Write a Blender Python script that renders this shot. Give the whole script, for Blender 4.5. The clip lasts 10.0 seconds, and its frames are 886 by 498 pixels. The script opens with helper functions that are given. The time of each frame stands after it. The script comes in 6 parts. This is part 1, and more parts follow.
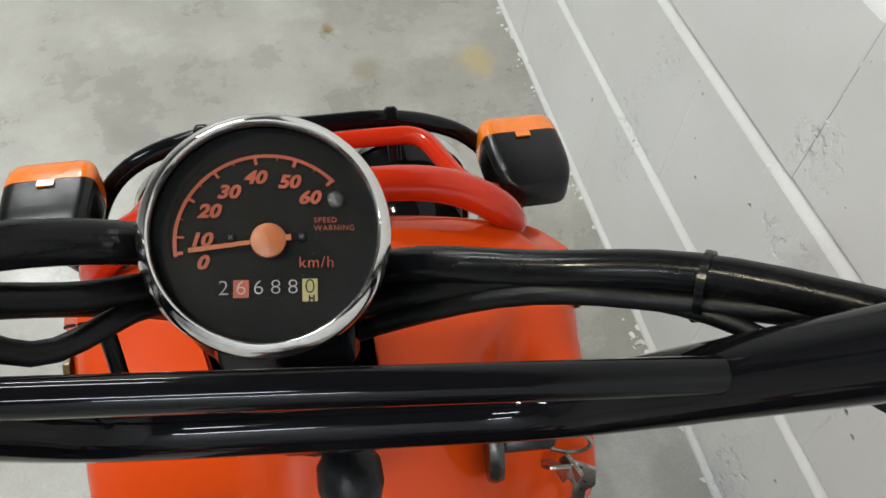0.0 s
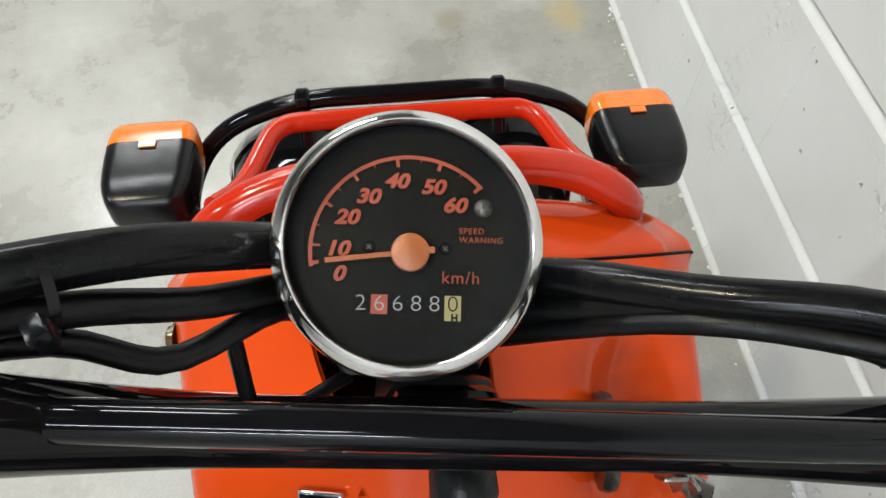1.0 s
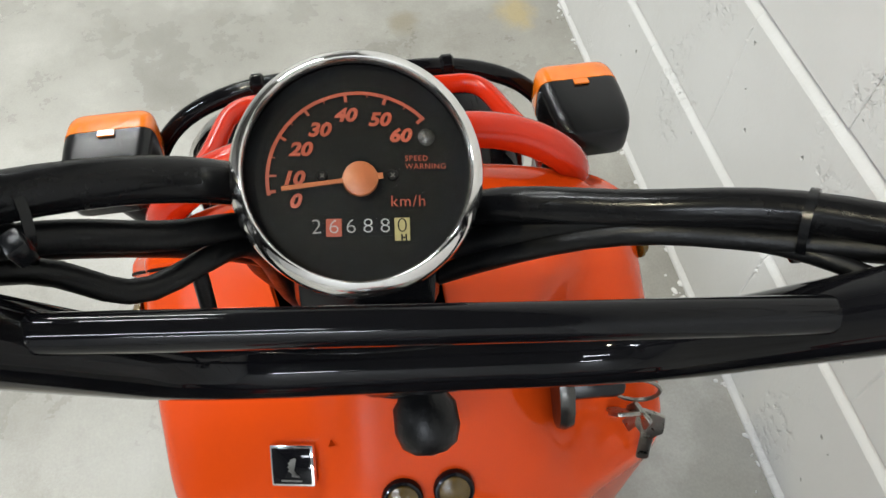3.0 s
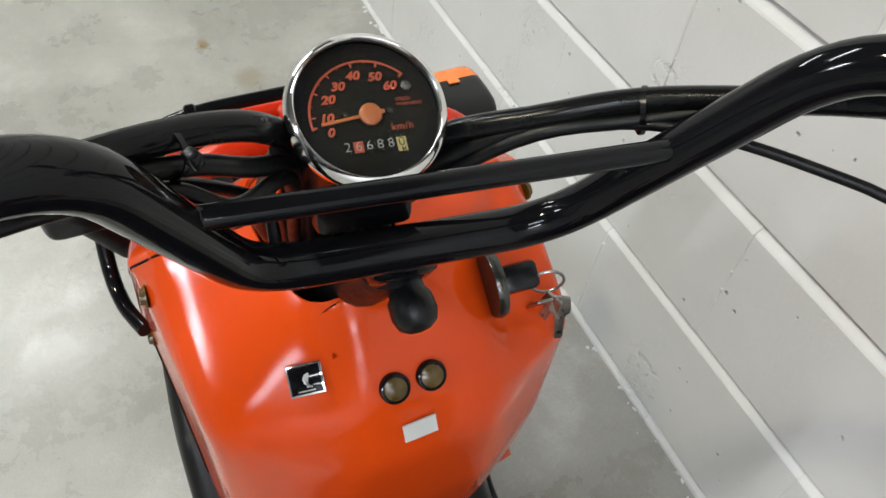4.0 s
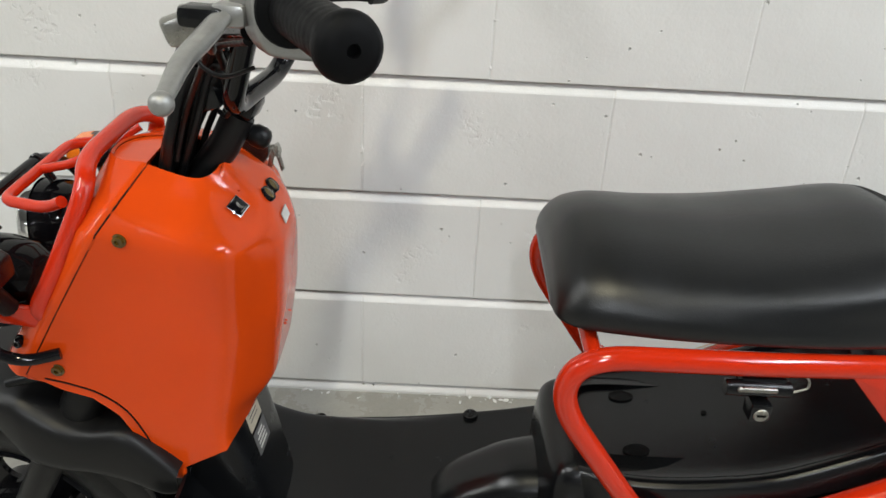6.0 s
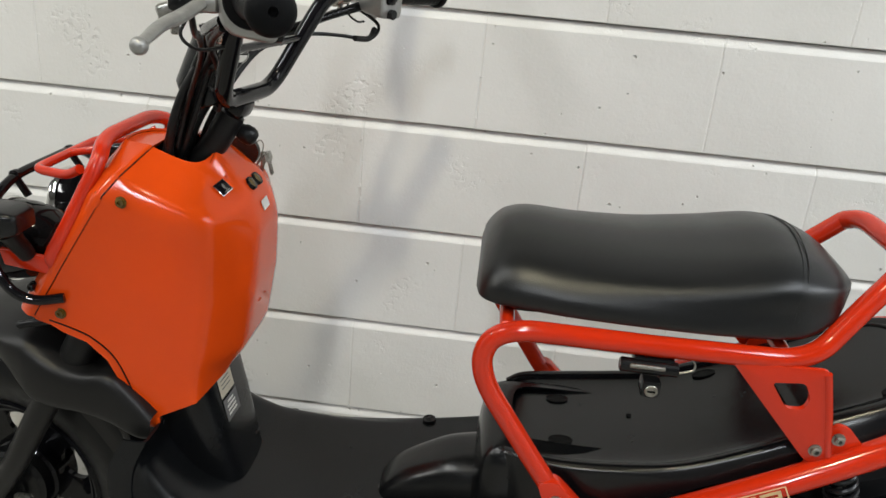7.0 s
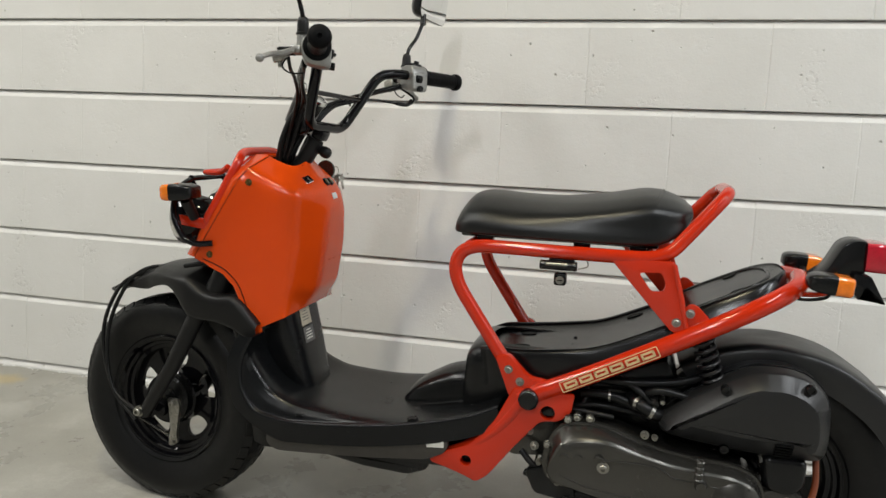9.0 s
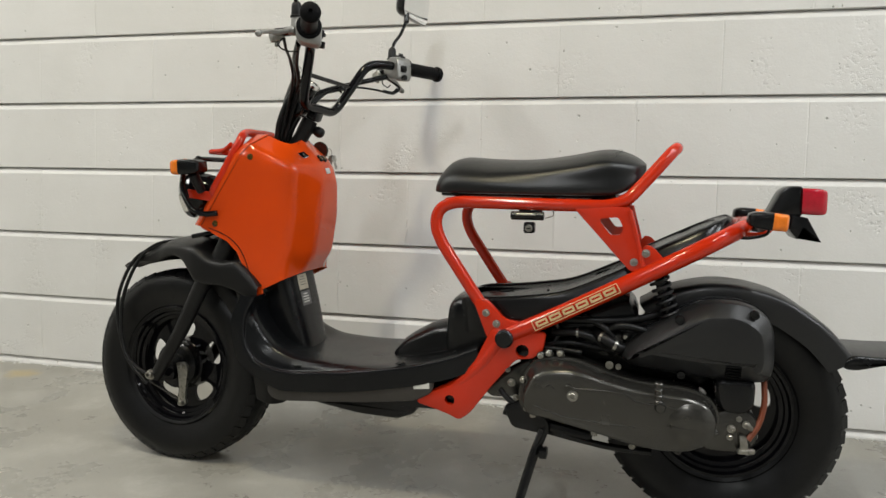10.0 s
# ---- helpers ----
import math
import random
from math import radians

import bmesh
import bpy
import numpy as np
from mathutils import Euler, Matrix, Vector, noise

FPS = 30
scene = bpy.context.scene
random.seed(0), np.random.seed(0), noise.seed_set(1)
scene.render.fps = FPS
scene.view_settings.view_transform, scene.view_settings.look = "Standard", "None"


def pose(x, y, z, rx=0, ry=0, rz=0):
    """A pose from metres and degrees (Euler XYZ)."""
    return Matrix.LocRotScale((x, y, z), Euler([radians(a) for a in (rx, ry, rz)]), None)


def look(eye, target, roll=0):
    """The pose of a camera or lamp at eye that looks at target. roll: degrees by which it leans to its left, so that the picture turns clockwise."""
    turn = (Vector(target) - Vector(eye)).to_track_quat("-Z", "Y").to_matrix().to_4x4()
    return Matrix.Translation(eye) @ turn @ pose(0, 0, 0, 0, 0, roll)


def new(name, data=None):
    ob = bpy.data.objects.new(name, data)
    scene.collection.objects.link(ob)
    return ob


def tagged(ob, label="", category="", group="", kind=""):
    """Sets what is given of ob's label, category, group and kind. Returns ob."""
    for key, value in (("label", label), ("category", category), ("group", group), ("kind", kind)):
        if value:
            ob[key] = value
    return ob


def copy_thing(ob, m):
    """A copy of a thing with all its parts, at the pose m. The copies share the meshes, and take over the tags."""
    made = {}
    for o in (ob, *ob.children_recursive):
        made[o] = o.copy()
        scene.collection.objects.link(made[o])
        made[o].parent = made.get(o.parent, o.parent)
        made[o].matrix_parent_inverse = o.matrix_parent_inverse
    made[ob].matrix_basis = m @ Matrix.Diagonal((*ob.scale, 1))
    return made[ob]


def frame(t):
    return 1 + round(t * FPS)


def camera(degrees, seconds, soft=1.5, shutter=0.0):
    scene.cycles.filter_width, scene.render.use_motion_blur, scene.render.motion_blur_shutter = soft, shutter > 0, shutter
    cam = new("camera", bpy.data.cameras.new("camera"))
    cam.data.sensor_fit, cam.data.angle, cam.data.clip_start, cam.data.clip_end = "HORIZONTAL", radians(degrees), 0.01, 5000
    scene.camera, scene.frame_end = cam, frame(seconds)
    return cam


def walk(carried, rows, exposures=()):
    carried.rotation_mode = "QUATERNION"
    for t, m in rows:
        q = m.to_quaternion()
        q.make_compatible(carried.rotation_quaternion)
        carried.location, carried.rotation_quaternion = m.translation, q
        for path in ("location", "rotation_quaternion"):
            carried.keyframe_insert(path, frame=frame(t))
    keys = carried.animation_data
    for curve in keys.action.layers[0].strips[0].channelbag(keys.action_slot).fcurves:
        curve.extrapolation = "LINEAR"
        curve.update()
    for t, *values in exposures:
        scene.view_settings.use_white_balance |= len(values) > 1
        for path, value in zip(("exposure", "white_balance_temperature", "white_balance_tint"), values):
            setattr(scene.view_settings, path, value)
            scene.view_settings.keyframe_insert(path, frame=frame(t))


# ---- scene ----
cam = camera(60.3, 10.0)
PATH = [
    (0, (-0.154, -0.549, 1.083), (-1.386, -0.168, -0.446), 7.3),
    (0.5, (-0.175, -0.563, 1.075), (-1.364, -0.298, -0.512), 5.7),
    (1, (-0.184, -0.567, 1.076), (-1.34, -0.364, -0.544), 4.5),
    (1.5, (-0.184, -0.566, 1.077), (-1.323, -0.388, -0.557), 3.8),
    (2, (-0.185, -0.565, 1.071), (-1.319, -0.382, -0.566), 3.6),
    (2.2, (-0.185, -0.565, 1.073), (-1.319, -0.373, -0.563), 3.6),
    (3.3, (-0.139, -0.568, 1.079), (-1.305, -0.188, -0.501), 5.8),
    (3.5, (-0.128, -0.573, 1.086), (-1.281, -0.108, -0.48), 6.9),
    (4, (-0.06, -0.652, 1.122), (-1.208, 0.036, -0.364), 8.7),
    (4.5, (0.004, -0.794, 1.138), (-1.059, 0.219, -0.221), 9.2),
    (5, (0.006, -0.957, 1.126), (-0.686, 0.486, -0.073), 8.7),
    (5.5, (-0.015, -1.146, 1.098), (-0.325, 0.54, 0.068), 4.7),
    (6, (-0.083, -1.306, 1.08), (-0.058, 0.469, 0.159), 3.2),
    (6.2, (-0.105, -1.349, 1.073), (0.001, 0.441, 0.187), 3.4),
    (7.3, (0.132, -1.525, 1.023), (-0.1, 0.362, 0.404), 6.2),
    (7.5, (0.19, -1.564, 1.036), (-0.117, 0.328, 0.464), 6.3),
    (8, (0.334, -1.768, 1.031), (-0.101, 0.127, 0.56), 5.6),
    (8.5, (0.35, -1.92, 0.985), (-0.125, -0.014, 0.606), 4.0),
    (9, (0.373, -2.047, 0.806), (-0.112, -0.121, 0.567), 2.7),
    (9.5, (0.43, -2.148, 0.68), (-0.059, -0.215, 0.531), 1.9),
    (10, (0.463, -2.202, 0.644), (-0.036, -0.269, 0.526), 1.4),
]
# seconds, stops, kelvin, tint
EXPOSURES = [(0, .20, 6200, 10), (0.8, .44, 6200, 10), (2.2, .44, 6250, 10), (3.5, .40, 6250, 10), (4.5, .30, 6250, 10), (5.5, .30, 6300, 10), (6.2, .28, 6350, 10), (7.5, .14, 6500, 10), (8.5, .07, 6600, 10), (10, .06, 6700, 10)]
walk(cam, [(t, look(eye, target, roll)) for t, eye, target, roll in PATH],
     exposures=EXPOSURES)

# ---------------------------------------------------------------- light
scene.view_settings.exposure = 0.0
world = bpy.data.worlds.new("world")
world.use_nodes = True
world.node_tree.nodes["Background"].inputs[0].default_value = (0.9, 0.95, 1.0, 1)
world.node_tree.nodes["Background"].inputs[1].default_value = 0.05
scene.world = world


def area_lamp(name, m, sx, sy, watts, colour):
    data = bpy.data.lights.new(name, "AREA")
    data.shape, data.size, data.size_y, data.energy, data.color = "RECTANGLE", sx, sy, watts, colour
    ob = new(name, data)
    ob.matrix_world = m
    return ob


CEIL = 3.2
# unseen battens added on the ceiling as fill (x, y, watts, tint), and one small lamp over the scooter;
# tints balance the colour along the wall: those beyond the front wheel are the warmest
FILL_BATTENS = [(-3.6, -1.75, 52, (0.970, 0.972, 0.920)), (-1.75, -1.75, 30, (0.955, 0.972, 0.955)), (-0.2, -4.3, 62, (0.930, 0.972, 1.01)),
         (1.65, -1.75, 31, (0.915, 0.972, 1.025)), (3.4, -1.75, 58, (0.915, 0.972, 1.025))]
for lx, ly, lw, tint in FILL_BATTENS:
    area_lamp("lamp_light", pose(lx, ly, CEIL - 0.13), 0.14, 1.45, lw, tint)
SPOT = (-0.15, -1.87)
area_lamp("lamp_light", pose(*SPOT, CEIL - 0.09), 0.16, 0.16, 25, (1.0, 0.90, 0.62))


# ---------------------------------------------------------------- materials
def nodes_of(name):
    m = bpy.data.materials.new(name)
    m.use_nodes = True
    return m, m.node_tree, m.node_tree.nodes["Principled BSDF"]


def noise_tex(nt, scale, detail=4.0, rough=0.55, coord=None):
    n = nt.nodes.new("ShaderNodeTexNoise")
    n.inputs["Scale"].default_value, n.inputs["Detail"].default_value, n.inputs["Roughness"].default_value = scale, detail, rough
    if coord is not None:
        nt.links.new(coord, n.inputs["Vector"])
    return n


def ramp(nt, src, stops):
    r = nt.nodes.new("ShaderNodeValToRGB")
    while len(r.color_ramp.elements) < len(stops):
        r.color_ramp.elements.new(0.5)
    for e, (p, c) in zip(r.color_ramp.elements, stops):
        e.position, e.color = p, (*c, 1) if len(c) == 3 else c
    nt.links.new(src, r.inputs[0])
    return r


def mixed(nt, fac, a, b, mode="MIX"):
    m = nt.nodes.new("ShaderNodeMix")
    m.data_type, m.blend_type = "RGBA", mode
    for k, v in (("Factor", fac), ("A", a), ("B", b)):
        sock = [s for s in m.inputs if s.name == k and s.enabled and (k == "Factor" or s.type == "RGBA")][0]
        if isinstance(v, (int, float)):
            sock.default_value = v
        elif isinstance(v, tuple):
            sock.default_value = (*v, 1)
        else:
            nt.links.new(v, sock)
    return [s for s in m.outputs if s.type == "RGBA"][0]


def surface(name, colour, rough=0.5, metal=0.0, var=0.12, scale=18.0, fine=240.0, bump=0.05, rough_var=0.1, coat=0.0, dust=0.0, dist=0.001, spec=0.5):
    """Colour with blotches and grain, uneven gloss and fine relief."""
    m, nt, b = nodes_of(name)
    tc = nt.nodes.new("ShaderNodeTexCoord").outputs["Object"]
    big, small = noise_tex(nt, scale, 5, coord=tc), noise_tex(nt, fine, 3, coord=tc)
    lo, hi = tuple(c * (1 - var) for c in colour), tuple(min(1, c * (1 + var)) for c in colour)
    col = ramp(nt, big.outputs["Fac"], [(0.3, lo), (0.7, hi)]).outputs[0]
    grain = ramp(nt, small.outputs["Fac"], [(0.3, (1 - var / 2,) * 3), (0.7, (1.0,) * 3)]).outputs[0]
    col = mixed(nt, 1.0, col, grain, "MULTIPLY")
    if dust:
        spots = ramp(nt, noise_tex(nt, scale * 3, 8, 0.7, tc).outputs["Fac"], [(0.5, (0, 0, 0)), (0.75, (dust,) * 3)]).outputs[0]
        col = mixed(nt, spots, col, (0.32, 0.29, 0.25))
    nt.links.new(col, b.inputs["Base Color"])
    rr = ramp(nt, noise_tex(nt, scale * 2.3, 6, 0.65, tc).outputs["Fac"], [(0.3, (max(0.02, rough - rough_var),) * 3), (0.7, (min(1, rough + rough_var),) * 3)])
    nt.links.new(rr.outputs[0], b.inputs["Roughness"])
    b.inputs["Metallic"].default_value = metal
    b.inputs["Coat Weight"].default_value = coat
    b.inputs["Specular IOR Level"].default_value = spec
    b.inputs["Coat Roughness"].default_value = 0.06
    if bump:
        bp = nt.nodes.new("ShaderNodeBump")
        bp.inputs["Strength"].default_value, bp.inputs["Distance"].default_value = bump, dist
        nt.links.new(small.outputs["Fac"], bp.inputs["Height"])
        nt.links.new(bp.outputs[0], b.inputs["Normal"])
    return m


ORANGE = surface("orange_paint", (0.60, 0.057, 0.0042), 0.14, var=0.04, scale=6, fine=900, bump=0.012, rough_var=0.05, spec=0.28)
RED = surface("red_orange_paint", (0.51, 0.023, 0.0036), 0.13, var=0.05, scale=9, fine=500, bump=0.02, rough_var=0.06, spec=0.5)
BLACK_GLOSS = surface("black_gloss_paint", (0.0045, 0.0045, 0.0055), 0.07, var=0.2, scale=25, fine=600, bump=0.008, rough_var=0.03, coat=0.0, spec=0.24)
PLASTIC = surface("black_plastic", (0.0038, 0.0041, 0.0047), 0.24, var=0.10, scale=9, fine=1400, bump=0.06, rough_var=0.04, dust=0.0, spec=0.34)
PLASTIC_GREY = surface("charcoal_plastic", (0.0044, 0.0049, 0.0057), 0.25, var=0.08, scale=8, fine=1200, bump=0.08, rough_var=0.035, dust=0.0, spec=0.27)
PLASTIC_BROWN = surface("faded_plastic", (0.040, 0.036, 0.031), 0.55, var=0.15, scale=14, fine=900, bump=0.1, dust=0.05)
MATT_PLASTIC = surface("matt_plastic", (0.0060, 0.0059, 0.0060), 0.40, var=0.14, scale=8, fine=1200, bump=0.10, rough_var=0.05, spec=0.27)
# base colour lifted to stand for the sheen on rear mudguard and air box
GUARD_PLASTIC = surface("sheen_plastic", (0.0100, 0.0102, 0.0108), 0.35, var=0.14, scale=7, fine=1100, bump=0.08, rough_var=0.06, spec=0.46)
RUBBER = surface("rubber", (0.0032, 0.0034, 0.0038), 0.40, var=0.25, scale=30, fine=700, bump=0.2, rough_var=0.12, dust=0.010, spec=0.30)
GRIP = surface("grip_rubber", (0.0034, 0.0036, 0.0042), 0.48, var=0.2, scale=40, fine=1600, bump=0.3, spec=0.09)
VINYL = surface("seat_vinyl", (0.0038, 0.0043, 0.0050), 0.33, var=0.10, scale=7, fine=520, bump=0.40, rough_var=0.03, dist=0.0006, spec=0.46)
CHROME = surface("chrome", (0.80, 0.79, 0.77), 0.10, metal=1.0, var=0.08, scale=40, fine=500, bump=0.02, rough_var=0.05)
STEEL = surface("zinc_steel", (0.33, 0.32, 0.29), 0.32, metal=1.0, var=0.2, scale=120, fine=900, bump=0.1)
ALLOY = surface("silver_paint_alloy", (0.31, 0.31, 0.300), 0.38, metal=0.7, var=0.12, scale=60, fine=900, bump=0.08)
ENGINE = surface("dark_engine_paint", (0.075, 0.073, 0.067), 0.25, metal=0.8, var=0.04, scale=7, fine=900, bump=0.0, rough_var=0.03, dust=0.0)
AMBER = surface("amber_lens", (0.80, 0.19, 0.010), 0.16, var=0.12, scale=90, fine=300, bump=0.05, coat=0.5)
RED_LENS = surface("red_lens", (0.42, 0.008, 0.022), 0.14, var=0.12, scale=90, fine=260, bump=0.1, coat=0.5)
LAMP_AMBER = surface("dull_amber", (0.085, 0.050, 0.007), 0.2, var=0.25, scale=160, fine=500, bump=0.1)
WHITE_LABEL = surface("white_label", (0.62, 0.62, 0.58), 0.45, var=0.06, scale=40, fine=600, bump=0.02)
YELLOW_LABEL = surface("yellowed_label", (0.52, 0.47, 0.36), 0.5, var=0.1, scale=60, fine=600, bump=0.02)
GREY_INK = surface("grey_ink", (0.11, 0.11, 0.11), 0.5, var=0.1, bump=0.0)
GOLD_INK = surface("gold_decal", (0.68, 0.50, 0.26), 0.4, var=0.08, scale=60, bump=0.0)
SLEEVE = surface("vinyl_sleeve", (0.006, 0.006, 0.0065), 0.22, var=0.2, scale=60, fine=500, bump=0.05, rough_var=0.08, spec=0.2)
DIAL = surface("dial_face", (0.0030, 0.0031, 0.0024), 0.5, var=0.06, scale=30, fine=900, bump=0.02, spec=0.1)
DIAL_RING = surface("dial_edge", (0.0025, 0.0025, 0.0025), 0.5, var=0.06, bump=0.02, spec=0.1)
ORANGE_INK = surface("orange_ink", (0.17, 0.022, 0.0035), 0.5, var=0.05, bump=0.0)
NEEDLE = surface("needle_orange", (0.19, 0.050, 0.009), 0.45, var=0.05, bump=0.0)
WHITE_INK = surface("white_ink", (0.18, 0.18, 0.175), 0.5, var=0.05, bump=0.0)
CREAM_INK = surface("cream_wheel", (0.18, 0.15, 0.055), 0.5, var=0.05, bump=0.0)
COPPER = surface("copper_wire", (0.16, 0.036, 0.012), 0.4, var=0.15, bump=0.05)
SPRING = surface("spring_black", (0.010, 0.010, 0.011), 0.35, var=0.1, bump=0.05)
MIRROR = surface("mirror_glass", (0.85, 0.86, 0.87), 0.02, metal=1.0, var=0.02, bump=0.0, rough_var=0.01)


def glass():
    m, nt, b = nodes_of("clear_glass")
    b.inputs["Base Color"].default_value = (1, 1, 1, 1)
    b.inputs["Roughness"].default_value = 0.03
    b.inputs["Transmission Weight"].default_value = 1.0
    b.inputs["IOR"].default_value = 1.09
    return m


GLASS = glass()


def block_paint():
    m, nt, b = nodes_of("painted_block")
    tc = nt.nodes.new("ShaderNodeTexCoord").outputs["Object"]
    ge = nt.nodes.new("ShaderNodeNewGeometry").outputs["Position"]
    info = nt.nodes.new("ShaderNodeObjectInfo").outputs["Random"]
    base = ramp(nt, noise_tex(nt, 3.0, 6, 0.6, ge).outputs["Fac"], [(0.3, (0.675, 0.67, 0.65)), (0.7, (0.735, 0.73, 0.715))]).outputs[0]
    tone = ramp(nt, info, [(0.0, (0.965, 0.965, 0.96)), (1.0, (1, 1, 1))]).outputs[0]
    col = mixed(nt, 1.0, base, tone, "MULTIPLY")
    # pin holes of mixed size, and patches of coarse, crumbly face
    def op(kind, a, b_):
        n = nt.nodes.new("ShaderNodeMath")
        n.operation = kind
        for sock, v in zip(n.inputs, (a, b_)):
            if isinstance(v, (int, float)):
                sock.default_value = v
            else:
                nt.links.new(v, sock)
        return n.outputs[0]
    warp = nt.nodes.new("ShaderNodeVectorMath")
    warp.operation = "MULTIPLY_ADD"
    nt.links.new(noise_tex(nt, 130, 3, 0.6, ge).outputs["Color"], warp.inputs[0])
    warp.inputs[1].default_value = (0.007, 0.007, 0.007)
    nt.links.new(ge, warp.inputs[2])
    def holes(scale, size, keep):
        vo = nt.nodes.new("ShaderNodeTexVoronoi")
        vo.inputs["Scale"].default_value = scale
        nt.links.new(warp.outputs[0], vo.inputs["Vector"])
        pick = nt.nodes.new("ShaderNodeSeparateColor")
        nt.links.new(vo.outputs["Color"], pick.inputs[0])
        r = op("MULTIPLY", op("MAXIMUM", op("SUBTRACT", pick.outputs[0], 1 - keep), 0.0), size / keep)
        return op("MINIMUM", op("DIVIDE", vo.outputs["Distance"], op("ADD", r, 0.0001)), 1.0)
    big, small = holes(15, 0.062, 0.20), holes(42, 0.18, 0.30)
    both = op("MULTIPLY", op("POWER", big, 2.0), op("POWER", small, 2.0))
    patch = ramp(nt, noise_tex(nt, 5.5, 3, 0.5, ge).outputs["Fac"], [(0.57, (0, 0, 0)), (0.66, (1, 1, 1))]).outputs[0]
    crumb = ramp(nt, noise_tex(nt, 75, 3, 0.6, ge).outputs["Fac"], [(0.36, (0, 0, 0)), (0.50, (1, 1, 1))]).outputs[0]
    rough_face = op("SUBTRACT", 1.0, op("MULTIPLY", patch, op("SUBTRACT", 1.0, crumb)))
    worn = op("MULTIPLY", both, op("ADD", op("MULTIPLY", rough_face, 0.4), 0.6))
    # shade inside pits and crumbly patches, multiplied into the paint colour
    shade = ramp(nt, worn, [(0.0, (0.58, 0.57, 0.55)), (0.8, (1, 1, 1))]).outputs[0]
    nt.links.new(mixed(nt, 1.0, col, shade, "MULTIPLY"), b.inputs["Base Color"])
    b.inputs["Roughness"].default_value = 0.45
    fine = op("MULTIPLY", noise_tex(nt, 160, 4, 0.6, ge).outputs["Fac"], 0.10)
    broad = op("MULTIPLY", noise_tex(nt, 20, 4, 0.6, ge).outputs["Fac"], 0.40)
    height = op("ADD", op("ADD", fine, broad), op("MULTIPLY", worn, 1.0))
    bp = nt.nodes.new("ShaderNodeBump")
    bp.inputs["Strength"].default_value, bp.inputs["Distance"].default_value = 0.9, 0.0034
    nt.links.new(height, bp.inputs["Height"])
    nt.links.new(bp.outputs[0], b.inputs["Normal"])
    return m


def concrete():
    m, nt, b = nodes_of("worn_concrete")
    ge = nt.nodes.new("ShaderNodeNewGeometry").outputs["Position"]
    base = ramp(nt, noise_tex(nt, 2.1, 8, 0.62, ge).outputs["Fac"], [(0.30, (0.235, 0.226, 0.200)), (0.5, (0.335, 0.324, 0.290)), (0.70, (0.435, 0.423, 0.383))]).outputs[0]
    stain = ramp(nt, noise_tex(nt, 6.5, 6, 0.65, ge).outputs["Fac"], [(0.56, (0, 0, 0)), (0.70, (0.45,) * 3)]).outputs[0]
    col = mixed(nt, stain, base, (0.24, 0.225, 0.19))
    pale = ramp(nt, noise_tex(nt, 4.3, 7, 0.7, ge).outputs["Fac"], [(0.54, (0, 0, 0)), (0.68, (0.45,) * 3)]).outputs[0]
    col = mixed(nt, pale, col, (0.53, 0.52, 0.48))
    specks = ramp(nt, noise_tex(nt, 34, 3, 0.6, ge).outputs["Fac"], [(0.70, (0, 0, 0)), (0.76, (0.55,) * 3)]).outputs[0]
    col = mixed(nt, specks, col, (0.16, 0.15, 0.125))
    # three spills ahead of the scooter: oil, and two yellow-brown marks
    wob = noise_tex(nt, 26, 4, 0.6, ge).outputs["Color"]
    for c, rx, ry, tint, k in (((-1.53, -0.10), 0.075, 0.055, (0.48, 0.37, 0.16), 0.65), ((-1.55, -0.35), 0.055, 0.045, (0.27, 0.24, 0.17), 0.75), ((-1.72, -0.42), 0.028, 0.018, (0.22, 0.15, 0.05), 0.85)):
        off = nt.nodes.new("ShaderNodeVectorMath")
        off.operation = "MULTIPLY_ADD"
        nt.links.new(wob, off.inputs[0])
        off.inputs[1].default_value = (rx * 1.3, ry * 1.3, 0)
        nt.links.new(ge, off.inputs[2])
        mp = nt.nodes.new("ShaderNodeMapping")
        mp.vector_type = "TEXTURE"
        mp.inputs["Location"].default_value = (c[0] + rx * 0.65, c[1] + ry * 0.65, 0.02)
        mp.inputs["Scale"].default_value = (rx, ry, 1.0)
        nt.links.new(off.outputs[0], mp.inputs["Vector"])
        ln = nt.nodes.new("ShaderNodeVectorMath")
        ln.operation = "LENGTH"
        nt.links.new(mp.outputs[0], ln.inputs[0])
        col = mixed(nt, ramp(nt, ln.outputs["Value"], [(0.35, (k,) * 3), (1.0, (0, 0, 0))]).outputs[0], col, tint)
    grain = ramp(nt, noise_tex(nt, 260, 3, 0.6, ge).outputs["Fac"], [(0.3, (0.88,) * 3), (0.7, (1.0,) * 3)]).outputs[0]
    nt.links.new(mixed(nt, 1.0, col, grain, "MULTIPLY"), b.inputs["Base Color"])
    rr = ramp(nt, noise_tex(nt, 4.2, 7, 0.65, ge).outputs["Fac"], [(0.35, (0.18,) * 3), (0.65, (0.48,) * 3)])
    nt.links.new(rr.outputs[0], b.inputs["Roughness"])
    bp = nt.nodes.new("ShaderNodeBump")
    bp.inputs["Strength"].default_value, bp.inputs["Distance"].default_value = 0.25, 0.002
    nt.links.new(noise_tex(nt, 48, 6, 0.6, ge).outputs["Fac"], bp.inputs["Height"])
    nt.links.new(bp.outputs[0], b.inputs["Normal"])
    return m


